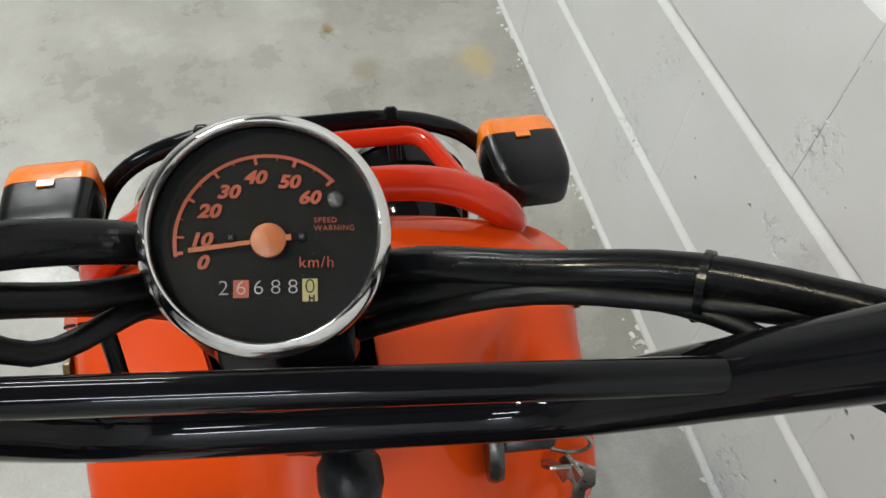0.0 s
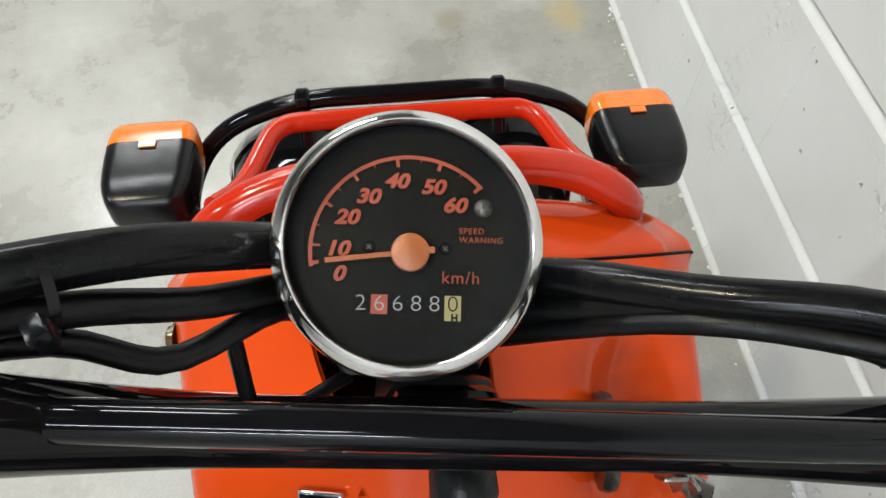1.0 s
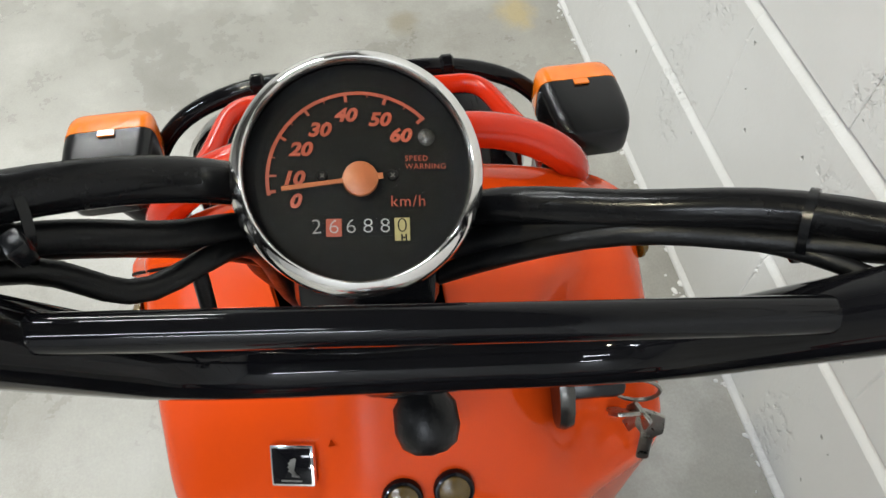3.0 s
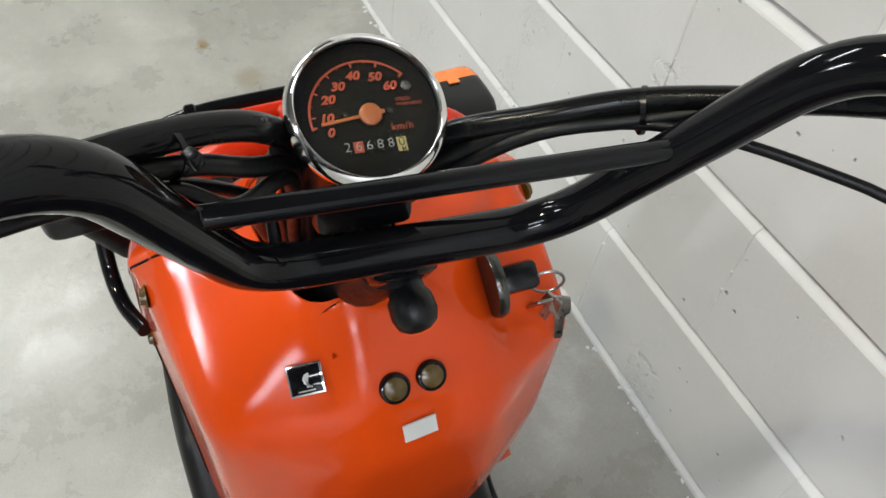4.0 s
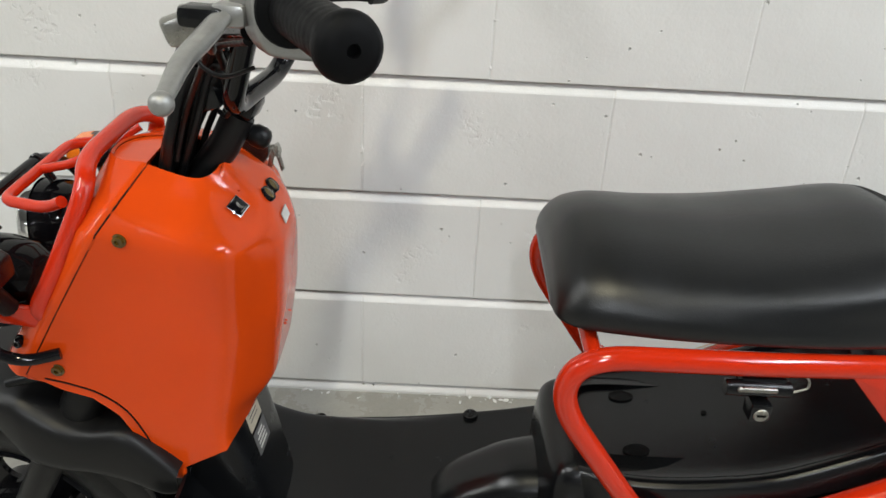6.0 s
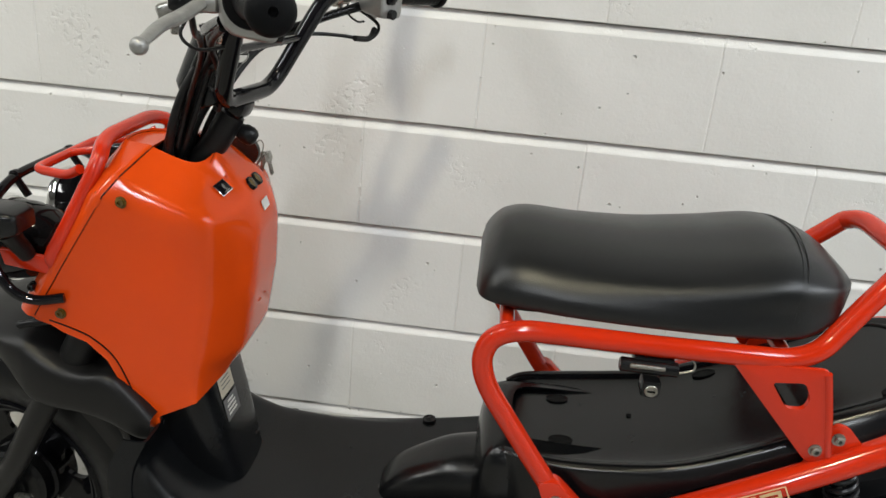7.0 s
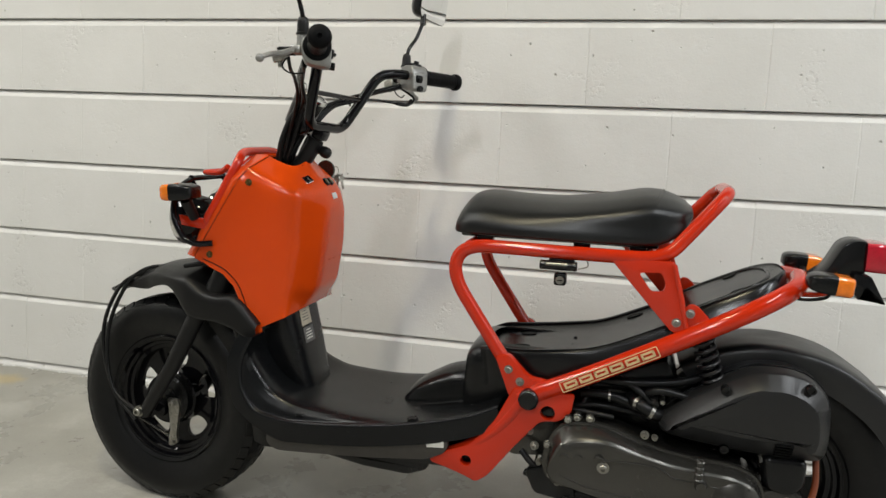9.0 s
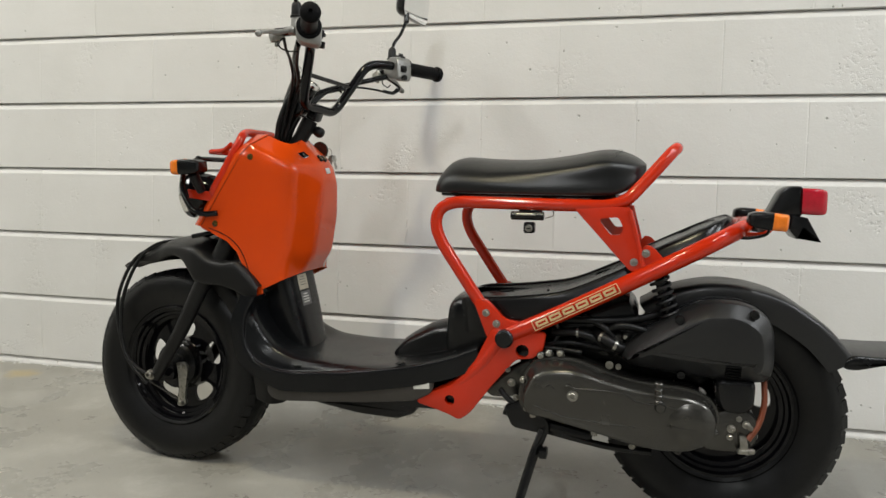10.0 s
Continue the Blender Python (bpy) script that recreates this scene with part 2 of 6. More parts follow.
BLOCK, CONCRETE = block_paint(), concrete()
# unseen east wall, kept bright to bounce light onto rear-facing panels
BOUNCE_WALL = surface("bounce_wall", (0.76, 0.755, 0.74), 0.7, var=0.06, scale=2, fine=120, bump=0.2)
# unseen south wall and ceiling, kept dark so glossy blacks reflect less
DIM_WALL = surface("dim_wall", (0.27, 0.268, 0.262), 0.8, var=0.12, scale=2, fine=120, bump=0.2)
DIM_CEILING = surface("dim_ceiling", (0.13, 0.13, 0.128), 0.8, var=0.08, scale=3, fine=120, bump=0.2)
# unseen west wall, light tone for fill
FILL_WALL = surface("fill_wall", (0.58, 0.58, 0.565), 0.7, var=0.08, scale=3, fine=120, bump=0.2)
PLASTER = surface("white_plaster", (0.68, 0.67, 0.64), 0.7, var=0.05, scale=3, fine=120, bump=0.2)
TUBE_GLOW, _nt, _b = nodes_of("lit_tube")
_b.inputs["Emission Color"].default_value = (1.0, 0.95, 0.86, 1)
_b.inputs["Emission Strength"].default_value = 9.0


# ---------------------------------------------------------------- mesh tools
def V(*a):
    return Vector(a)


def link(name, bm, mat, parent=None, label="", sharp=38, st=False):
    if st:
        bm.transform(STEER)
    bmesh.ops.recalc_face_normals(bm, faces=bm.faces)
    me = bpy.data.meshes.new(name)
    bm.to_mesh(me)
    bm.free()
    for p in me.polygons:
        p.use_smooth = True
    me.set_sharp_from_angle(angle=radians(sharp))
    me.materials.append(mat)
    ob = new(name, me)
    if parent:
        ob.parent = parent
    if label:
        ob["label"] = label
    return ob


def part(name, bm, mat, parent, label="", sharp=38):
    return link(name, bm, mat, parent, label, sharp)


def spart(name, bm, mat, parent, label="", sharp=38):
    """A part that turns with the handlebar."""
    return link(name, bm, mat, parent, label, sharp, True)


def spline(pts, n):
    """n points along a smooth curve through pts."""
    p = np.array([tuple(q) for q in pts], float)
    k = len(p)
    if k == 2:
        return [p[0] + (p[1] - p[0]) * i / (n - 1) for i in range(n)]
    e = np.vstack([2 * p[0] - p[1], p, 2 * p[-1] - p[-2]])
    out = []
    for i in range(n):
        s = i / (n - 1) * (k - 1)
        j = min(int(s), k - 2)
        t = s - j
        a, b, c, d = e[j], e[j + 1], e[j + 2], e[j + 3]
        out.append(0.5 * (2 * b + (c - a) * t + (2 * a - 5 * b + 4 * c - d) * t * t + (3 * b - a - 3 * c + d) * t ** 3))
    return out


def rounded(pts, r, n=7):
    """A polyline whose corners are rounded."""
    p = [Vector(q) for q in pts]
    out = [p[0]]
    for i in range(1, len(p) - 1):
        a, b, c = p[i - 1], p[i], p[i + 1]
        da, dc = min(r, (a - b).length * 0.48), min(r, (c - b).length * 0.48)
        s, e = b + (a - b).normalized() * da, b + (c - b).normalized() * dc
        out += [s * (1 - t) ** 2 + b * 2 * t * (1 - t) + e * t * t for t in [k / (n - 1) for k in range(n)]]
    return out + [p[-1]]


def sweep(bm, pts, r, n=12, caps=True, flat=1.0, up=None):
    """A tube along pts; r a number or one for each point."""
    p = [Vector(tuple(q)) for q in pts]
    rs = r if isinstance(r, (list, tuple)) else [r] * len(p)
    if len(rs) != len(p):
        rs = [float(x) for x in np.interp(np.linspace(0, 1, len(p)), np.linspace(0, 1, len(rs)), rs)]
    side = None
    rings = []
    for i, q in enumerate(p):
        d = (p[min(i + 1, len(p) - 1)] - p[max(i - 1, 0)]).normalized()
        if side is None:
            ref = Vector(up) if up else (V(0, 0, 1) if abs(d.z) < 0.9 else V(0, 1, 0))
            side = d.cross(ref).normalized()
        side = (side - d * side.dot(d)).normalized()
        other = d.cross(side)
        rings.append([bm.verts.new(q + side * rs[i] * math.cos(2 * math.pi * k / n) + other * rs[i] * flat * math.sin(2 * math.pi * k / n)) for k in range(n)])
    for a, b in zip(rings, rings[1:]):
        for k in range(n):
            bm.faces.new((a[k], a[(k + 1) % n], b[(k + 1) % n], b[k]))
    if caps:
        bm.faces.new(rings[0][::-1])
        bm.faces.new(rings[-1])
    return bm


def tube(pts, r, bend=0.03, n=14, caps=True):
    return sweep(bmesh.new(), rounded(pts, bend), r, n, caps)


def hose(pts, r, n=12, k=30):
    return sweep(bmesh.new(), spline(pts, k), r, n)


def turned(bm, profile, origin, axis, n=32, ref=None):
    """A turned shape: profile of (radius, height along axis)."""
    o, a = Vector(origin), Vector(axis).normalized()
    u = (Vector(ref) if ref else (V(0, 0, 1) if abs(a.z) < 0.9 else V(1, 0, 0)))
    u = (u - a * u.dot(a)).normalized()
    w = a.cross(u)
    rings = []
    for r, h in profile:
        if r < 1e-6:
            rings.append([bm.verts.new(o + a * h)])
        else:
            rings.append([bm.verts.new(o + a * h + (u * math.cos(2 * math.pi * k / n) + w * math.sin(2 * math.pi * k / n)) * r) for k in range(n)])
    for p, q in zip(rings, rings[1:]):
        for k in range(n):
            f = [p[k % len(p)], p[(k + 1) % len(p)], q[(k + 1) % len(q)], q[k % len(q)]]
            f = list(dict.fromkeys(f))
            if len(f) > 2:
                bm.faces.new(f)
    return bm


def rod(p0, p1, r, r1=None, n=20, edge=0.0015, bm=None):
    bm = bm or bmesh.new()
    a, b = Vector(p0), Vector(p1)
    h = (b - a).length
    r1 = r if r1 is None else r1
    e = min(edge, r * 0.45, r1 * 0.45, h * 0.3)
    return turned(bm, [(0, 0), (r - e, 0), (r, e), (r1, h - e), (r1 - e, h), (0, h)], a, b - a, n)


def block(c, s, edge=0.003, m=None, seg=2, bm=None):
    """A box with rounded edges."""
    b2 = bmesh.new()
    bmesh.ops.create_cube(b2, size=1, matrix=Matrix.Translation(c) @ (m or Matrix()) @ Matrix.Diagonal((*s, 1)))
    if edge:
        bmesh.ops.bevel(b2, geom=b2.edges[:], offset=edge, segments=seg, profile=0.5, affect="EDGES")
    if bm is None:
        return b2
    return merge(bm, b2)


def merge(bm, other):
    me = bpy.data.meshes.new("tmp")
    other.to_mesh(me)
    other.free()
    bm.from_mesh(me)
    bpy.data.meshes.remove(me)
    return bm


def plate(pts, y0, y1, edge=0.002, seg=2, bm=None, holes=()):
    """A plate with an outline of (x, z) points between the planes y0 and y1."""
    b2 = bmesh.new()
    n = len(pts)
    a = [b2.verts.new((x, y0, z)) for x, z in pts]
    b = [b2.verts.new((x, y1, z)) for x, z in pts]
    for k in range(n):
        b2.faces.new((a[k], a[(k + 1) % n], b[(k + 1) % n], b[k]))
    rims = [b2.edges.get((v[k], v[(k + 1) % n])) for v in (a, b) for k in range(n)]
    if holes:
        for side, y in ((a, y0), (b, y1)):
            ed = [b2.edges.get((side[k], side[(k + 1) % n])) for k in range(n)]
            for h in holes:
                hv = [b2.verts.new((x, y, z)) for x, z in h]
                ed += [b2.edges.new((hv[k], hv[(k + 1) % len(hv)])) for k in range(len(hv))]
            bmesh.ops.triangle_fill(b2, edges=ed, use_beauty=True, use_dissolve=False, normal=(0, 1, 0))
        for h in holes:
            hv = [[v for v in b2.verts if abs(v.co.x - x) < 1e-6 and abs(v.co.z - z) < 1e-6 and abs(v.co.y - y) < 1e-6][0] for y in (y0, y1) for x, z in h]
            m = len(h)
            for k in range(m):
                b2.faces.new((hv[k], hv[(k + 1) % m], hv[m + (k + 1) % m], hv[m + k]))
    else:
        b2.faces.new(a)
        b2.faces.new(b[::-1])
    bmesh.ops.recalc_face_normals(b2, faces=b2.faces)
    if edge:
        bmesh.ops.bevel(b2, geom=rims, offset=edge, segments=seg, profile=0.5, affect="EDGES")
    return b2 if bm is None else merge(bm, b2)


def inset2(pts, amount):
    """An outline (x, z) drawn in, by an amount that may follow from the place and the outward normal."""
    n = len(pts)
    area = sum(pts[k][0] * pts[(k + 1) % n][1] - pts[(k + 1) % n][0] * pts[k][1] for k in range(n))
    side = 1 if area > 0 else -1
    out = []
    for k in range(n):
        dx, dz = pts[(k + 1) % n][0] - pts[k - 1][0], pts[(k + 1) % n][1] - pts[k - 1][1]
        long = math.hypot(dx, dz) or 1.0
        nx, nz = side * dz / long, -side * dx / long
        d = amount(pts[k][0], pts[k][1], nx, nz)
        out.append((pts[k][0] - nx * d, pts[k][1] - nz * d))
    return out


def shell(rings):
    """A closed shape through outlines of (x, z) points, each at its own y."""
    bm = bmesh.new()
    vs = [[bm.verts.new((x, y, z)) for x, z in pts] for y, pts in rings]
    n = len(vs[0])
    for a, b in zip(vs, vs[1:]):
        for k in range(n):
            bm.faces.new((a[k], a[(k + 1) % n], b[(k + 1) % n], b[k]))
    bm.faces.new(vs[0][::-1])
    bm.faces.new(vs[-1])
    bmesh.ops.recalc_face_normals(bm, faces=bm.faces)
    return bm


def circle2(x, z, r, n=16):
    return [(x + r * math.cos(2 * math.pi * k / n), z + r * math.sin(2 * math.pi * k / n)) for k in range(n)]


def soft2(pts, r, n=5):
    """A closed outline with rounded corners."""
    out = []
    m = len(pts)
    for i in range(m):
        a, b, c = (Vector(pts[(i + d) % m]) for d in (-1, 0, 1))
        da, dc = min(r, (a - b).length * 0.45), min(r, (c - b).length * 0.45)
        s, e = b + (a - b).normalized() * da, b + (c - b).normalized() * dc
        out += [tuple(s * (1 - t) ** 2 + b * 2 * t * (1 - t) + e * t * t) for t in [k / (n - 1) for k in range(n)]]
    return out


def skin(curves, nu, nv, thick=0.0, loop=False, bm=None, caps=False):
    """A smooth sheet through curves, each a list of points."""
    rows = [spline(c, nu) for c in curves]
    cols = [spline([r[i] for r in rows], nv) for i in range(nu)]
    b2 = bmesh.new()
    vs = [[b2.verts.new(tuple(cols[i][j])) for i in range(nu)] for j in range(nv)]
    for j in range(nv - 1):
        for i in range(nu - (0 if loop else 1)):
            b2.faces.new((vs[j][i], vs[j][(i + 1) % nu], vs[j + 1][(i + 1) % nu], vs[j + 1][i]))
    if caps:
        b2.faces.new(vs[0][::-1])
        b2.faces.new(vs[-1])
    bmesh.ops.remove_doubles(b2, verts=b2.verts, dist=1e-6)
    if thick:
        bmesh.ops.recalc_face_normals(b2, faces=b2.faces)
        bmesh.ops.solidify(b2, geom=b2.faces[:], thickness=thick)
    return b2 if bm is None else merge(bm, b2)


def soften(bm, size, turns):
    """Divides a faceted shape finely and rounds its folds, rims kept."""
    bmesh.ops.triangulate(bm, faces=bm.faces[:])
    for _ in range(8):
        long = [e for e in bm.edges if e.calc_length() > size * 1.5]
        if not long or len(bm.faces) > 60000:
            break
        bmesh.ops.subdivide_edges(bm, edges=long, cuts=1)
        bmesh.ops.triangulate(bm, faces=[f for f in bm.faces if len(f.verts) > 3])
    bmesh.ops.remove_doubles(bm, verts=[v for v in bm.verts if not v.is_boundary], dist=size * 0.36)
    bmesh.ops.triangulate(bm, faces=[f for f in bm.faces if len(f.verts) > 3])
    inner = [v for v in bm.verts if not v.is_boundary]
    for _ in range(turns):
        bmesh.ops.smooth_vert(bm, verts=inner, factor=0.5, use_axis_x=True, use_axis_y=True, use_axis_z=True)
    bmesh.ops.recalc_face_normals(bm, faces=bm.faces)


def bolt(c, axis, r=0.006, h=0.004, hexa=True):
    a = Vector(axis).normalized()
    bm = turned(bmesh.new(), [(0, 0), (r * 1.35, 0), (r * 1.35, h * 0.35), (r, h * 0.4), (r, h), (r * 0.8, h * 1.15), (r * 0.45, h * 1.15), (r * 0.4, h * 0.6), (0, h * 0.6)], c, a, 6 * 3)
    return bm


def letters(text, size, m, shear=0.0, bold=0.0, depth=0.0002, align="CENTER", space=1.0):
    """A mesh of text that lies in the xy plane of the pose m."""
    cu = bpy.data.curves.new("text", "FONT")
    cu.body, cu.size, cu.shear, cu.offset, cu.extrude, cu.align_x, cu.align_y, cu.space_character = text, size, shear, bold, depth, align, "CENTER", space
    cu.resolution_u = 4
    ob = new("text", cu)
    me = bpy.data.meshes.new_from_object(ob.evaluated_get(bpy.context.evaluated_depsgraph_get()))
    bpy.data.objects.remove(ob)
    bpy.data.curves.remove(cu)
    bm = bmesh.new()
    bm.from_mesh(me)
    bpy.data.meshes.remove(me)
    bm.transform(m)
    return bm


# ---------------------------------------------------------------- the room
X0, X1, Y0 = -4.84, 3.96, -6.0
JOINT, COURSE, LENGTH = 0.074, 0.22, 0.44


def floor_height(x, y):
    rise = max(0.0, 1 + y / 0.62)
    return 0.05 * rise ** 1.25 + 0.0015 * noise.noise(V(x * 2.1, y * 2.1, 0))


def build_room():
    bm = bmesh.new()
    xs = [X0 + (X1 - X0) * i / 88 for i in range(89)]
    ys = [Y0 + (0.05 - Y0) * (1 - (1 - j / 60) ** 1.8) for j in range(61)]
    grid = [[bm.verts.new((x, y, floor_height(x, y))) for x in xs] for y in ys]
    for j in range(60):
        for i in range(88):
            bm.faces.new((grid[j][i], grid[j][i + 1], grid[j + 1][i + 1], grid[j + 1][i]))
    fl = tagged(link("floor", bm, CONCRETE, sharp=180), "worn grey concrete garage floor with stains", "floor", kind="structure")
    low = bmesh.new()
    bmesh.ops.create_cube(low, size=1, matrix=Matrix.Translation(((X0 + X1) / 2, Y0 / 2, -0.1)) @ Matrix.Diagonal((X1 - X0 + 0.3, -Y0 + 0.3, 0.16, 1)))
    part("slab", low, CONCRETE, fl)
    # unseen room shell; its tones are set for bounce and reflections
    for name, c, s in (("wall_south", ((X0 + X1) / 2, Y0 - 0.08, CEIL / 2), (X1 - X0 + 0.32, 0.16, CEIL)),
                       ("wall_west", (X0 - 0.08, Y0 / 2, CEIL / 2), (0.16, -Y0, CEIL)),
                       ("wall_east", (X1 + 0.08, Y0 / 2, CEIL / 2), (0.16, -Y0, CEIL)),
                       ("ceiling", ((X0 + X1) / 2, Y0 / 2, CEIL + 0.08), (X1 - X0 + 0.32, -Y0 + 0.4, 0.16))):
        tagged(link(name, block(c, s, 0), DIM_CEILING if name == "ceiling" else DIM_WALL if name == "wall_south" else BOUNCE_WALL if name == "wall_east" else FILL_WALL), "unseen plain stand-in garage " + name.split("_")[0], name.split("_")[0], kind="structure")


def build_wall():
    core = block(((X0 + X1) / 2, 0.131, CEIL / 2), (X1 - X0, 0.2, CEIL), 0)
    wall = tagged(link("wall_north", core, BLOCK), "white painted concrete block wall with raked joints", "wall", kind="structure")
    # one block: sharp lower edge, sloped upper lip, flush ends
    def block_mesh(length, height):
        h, l = height / 2, length / 2 - 0.0001
        prof = [(0.02, -h + 0.0016), (-0.0085, -h + 0.0016), (-0.0100, -h + 0.0030), (-0.0100, h - 0.0195), (-0.0086, h - 0.0165), (0.0020, h - 0.0005), (0.02, h - 0.0005)]
        bm = bmesh.new()
        rows = []
        for x, dy in ((-l, 0.0009), (-l + 0.0030, 0.0), (l - 0.0030, 0.0), (l, 0.0009)):
            rows.append([bm.verts.new((x, y + (dy if y < 0 else 0), z)) for y, z in prof])
        for a, b in zip(rows, rows[1:]):
            for k in range(len(prof) - 1):
                bm.faces.new((a[k], a[k + 1], b[k + 1], b[k]))
        bm.faces.new(rows[0])
        bm.faces.new(rows[-1][::-1])
        bmesh.ops.recalc_face_normals(bm, faces=bm.faces)
        me = bpy.data.meshes.new("block")
        bm.to_mesh(me)
        bm.free()
        me.materials.append(BLOCK)
        return me
    whole = block_mesh(LENGTH, COURSE)
    rng = random.Random(4)
    for n in range(-1, 12):
        z = JOINT + COURSE * (n + 0.5)
        shift = 0.0 if n % 2 else 0.22
        k = math.ceil((X0 - shift) / LENGTH)
        while shift + (k + 1) * LENGTH < X1 + 0.01:
            ob = new("block", whole)
            ob.parent = wall
            ob.matrix_world = pose(shift + (k + 0.5) * LENGTH, 0.010 + rng.uniform(-0.0005, 0.0005), z, rng.uniform(-0.12, 0.12), rng.uniform(-0.10, 0.10), rng.uniform(-0.05, 0.05))
            k += 1
    # beads of thick paint on the upright joints
    rng = random.Random(21)
    bm = bmesh.new()
    for n in range(0, 7):
        shift = 0.0 if n % 2 else 0.22
        for k in range(-8, 6):
            x0, left = shift + k * LENGTH, rng.randint(3, 16)
            for _ in range(left):
                z = JOINT + COURSE * n + rng.uniform(0.01, COURSE - 0.025)
                s = rng.uniform(0.0010, 0.0030)
                lump = bmesh.ops.create_icosphere(bm, subdivisions=1, radius=s, matrix=pose(x0 + rng.gauss(0, 0.0034), 0.0010, z, 0, rng.uniform(0, 180), 0) @ Matrix.Diagonal((1, 0.55, rng.uniform(0.9, 3.2), 1)))
                for v in lump["verts"]:
                    v.co += V(*(rng.uniform(-1, 1) for _ in range(3))) * s * 0.3
    tagged(link("paint_beads", bm, BLOCK, sharp=60), "beads of white paint on the upright joints", "paint beads", kind="stuff")
    # paint and mortar crumbs along the foot of the wall
    rng = random.Random(9)
    bm = bmesh.new()
    x = X0 + 0.3
    while x < X1 - 0.3:
        x += rng.uniform(0.003, 0.04) * (0.35 if rng.random() < 0.6 else 2.2)
        y, s = -0.001 - rng.random() ** 3 * 0.020, rng.uniform(0.0012, 0.0048)
        r = bmesh.ops.create_icosphere(bm, subdivisions=1, radius=s, matrix=pose(x, y, floor_height(x, y) + s * 0.15, rng.uniform(0, 90), 0, rng.uniform(0, 180)) @ Matrix.Diagonal((rng.uniform(0.8, 2.4), 1, 0.55, 1)))
        for v in r["verts"]:
            v.co += V(*(rng.uniform(-1, 1) for _ in range(3))) * s * 0.25
    tagged(link("mortar_crumbs", bm, BLOCK, sharp=60), "white paint and mortar crumbs along the wall foot", "crumbs", kind="stuff")


def build_lamps():
    first = None
    for lx, ly, lw, tint in FILL_BATTENS:
        if first:
            copy_thing(first, pose(lx, ly, CEIL))
            continue
        first = tagged(new("ceiling_light"), "unseen white batten light added on the ceiling as fill", "ceiling light", "garage ceiling lights")
        part("housing", block((0, 0, -0.035), (0.1, 1.5, 0.07), 0.006), PLASTER, first)
        part("lit_tube", rod((0, -0.72, -0.09), (0, 0.72, -0.09), 0.015), TUBE_GLOW, first)
        first.matrix_world = pose(lx, ly, CEIL)
    e = tagged(new("ceiling_light"), "small square white lamp on the ceiling", "ceiling light", "garage ceiling lights")
    e.matrix_world = pose(*SPOT, CEIL)
    part("housing", block((0, 0, -0.03), (0.22, 0.22, 0.06), 0.01), PLASTER, e)
    part("lit_panel", block((0, 0, -0.065), (0.18, 0.18, 0.012), 0.004), TUBE_GLOW, e)


# ---------------------------------------------------------------- the scooter
LEANING = 2.0
STEER = Matrix.Translation((-0.706, 0, 0)) @ Matrix.Rotation(radians(-5.7), 4, V(0.438, 0, 0.899)) @ Matrix.Translation((0.706, 0, 0))
scooter = tagged(new("motor_scooter"), "orange-red open-frame scooter with black seat, parked beside a white wall", "scooter")
scooter.matrix_world = pose(0, -0.526, 0, LEANING, 0, 0)


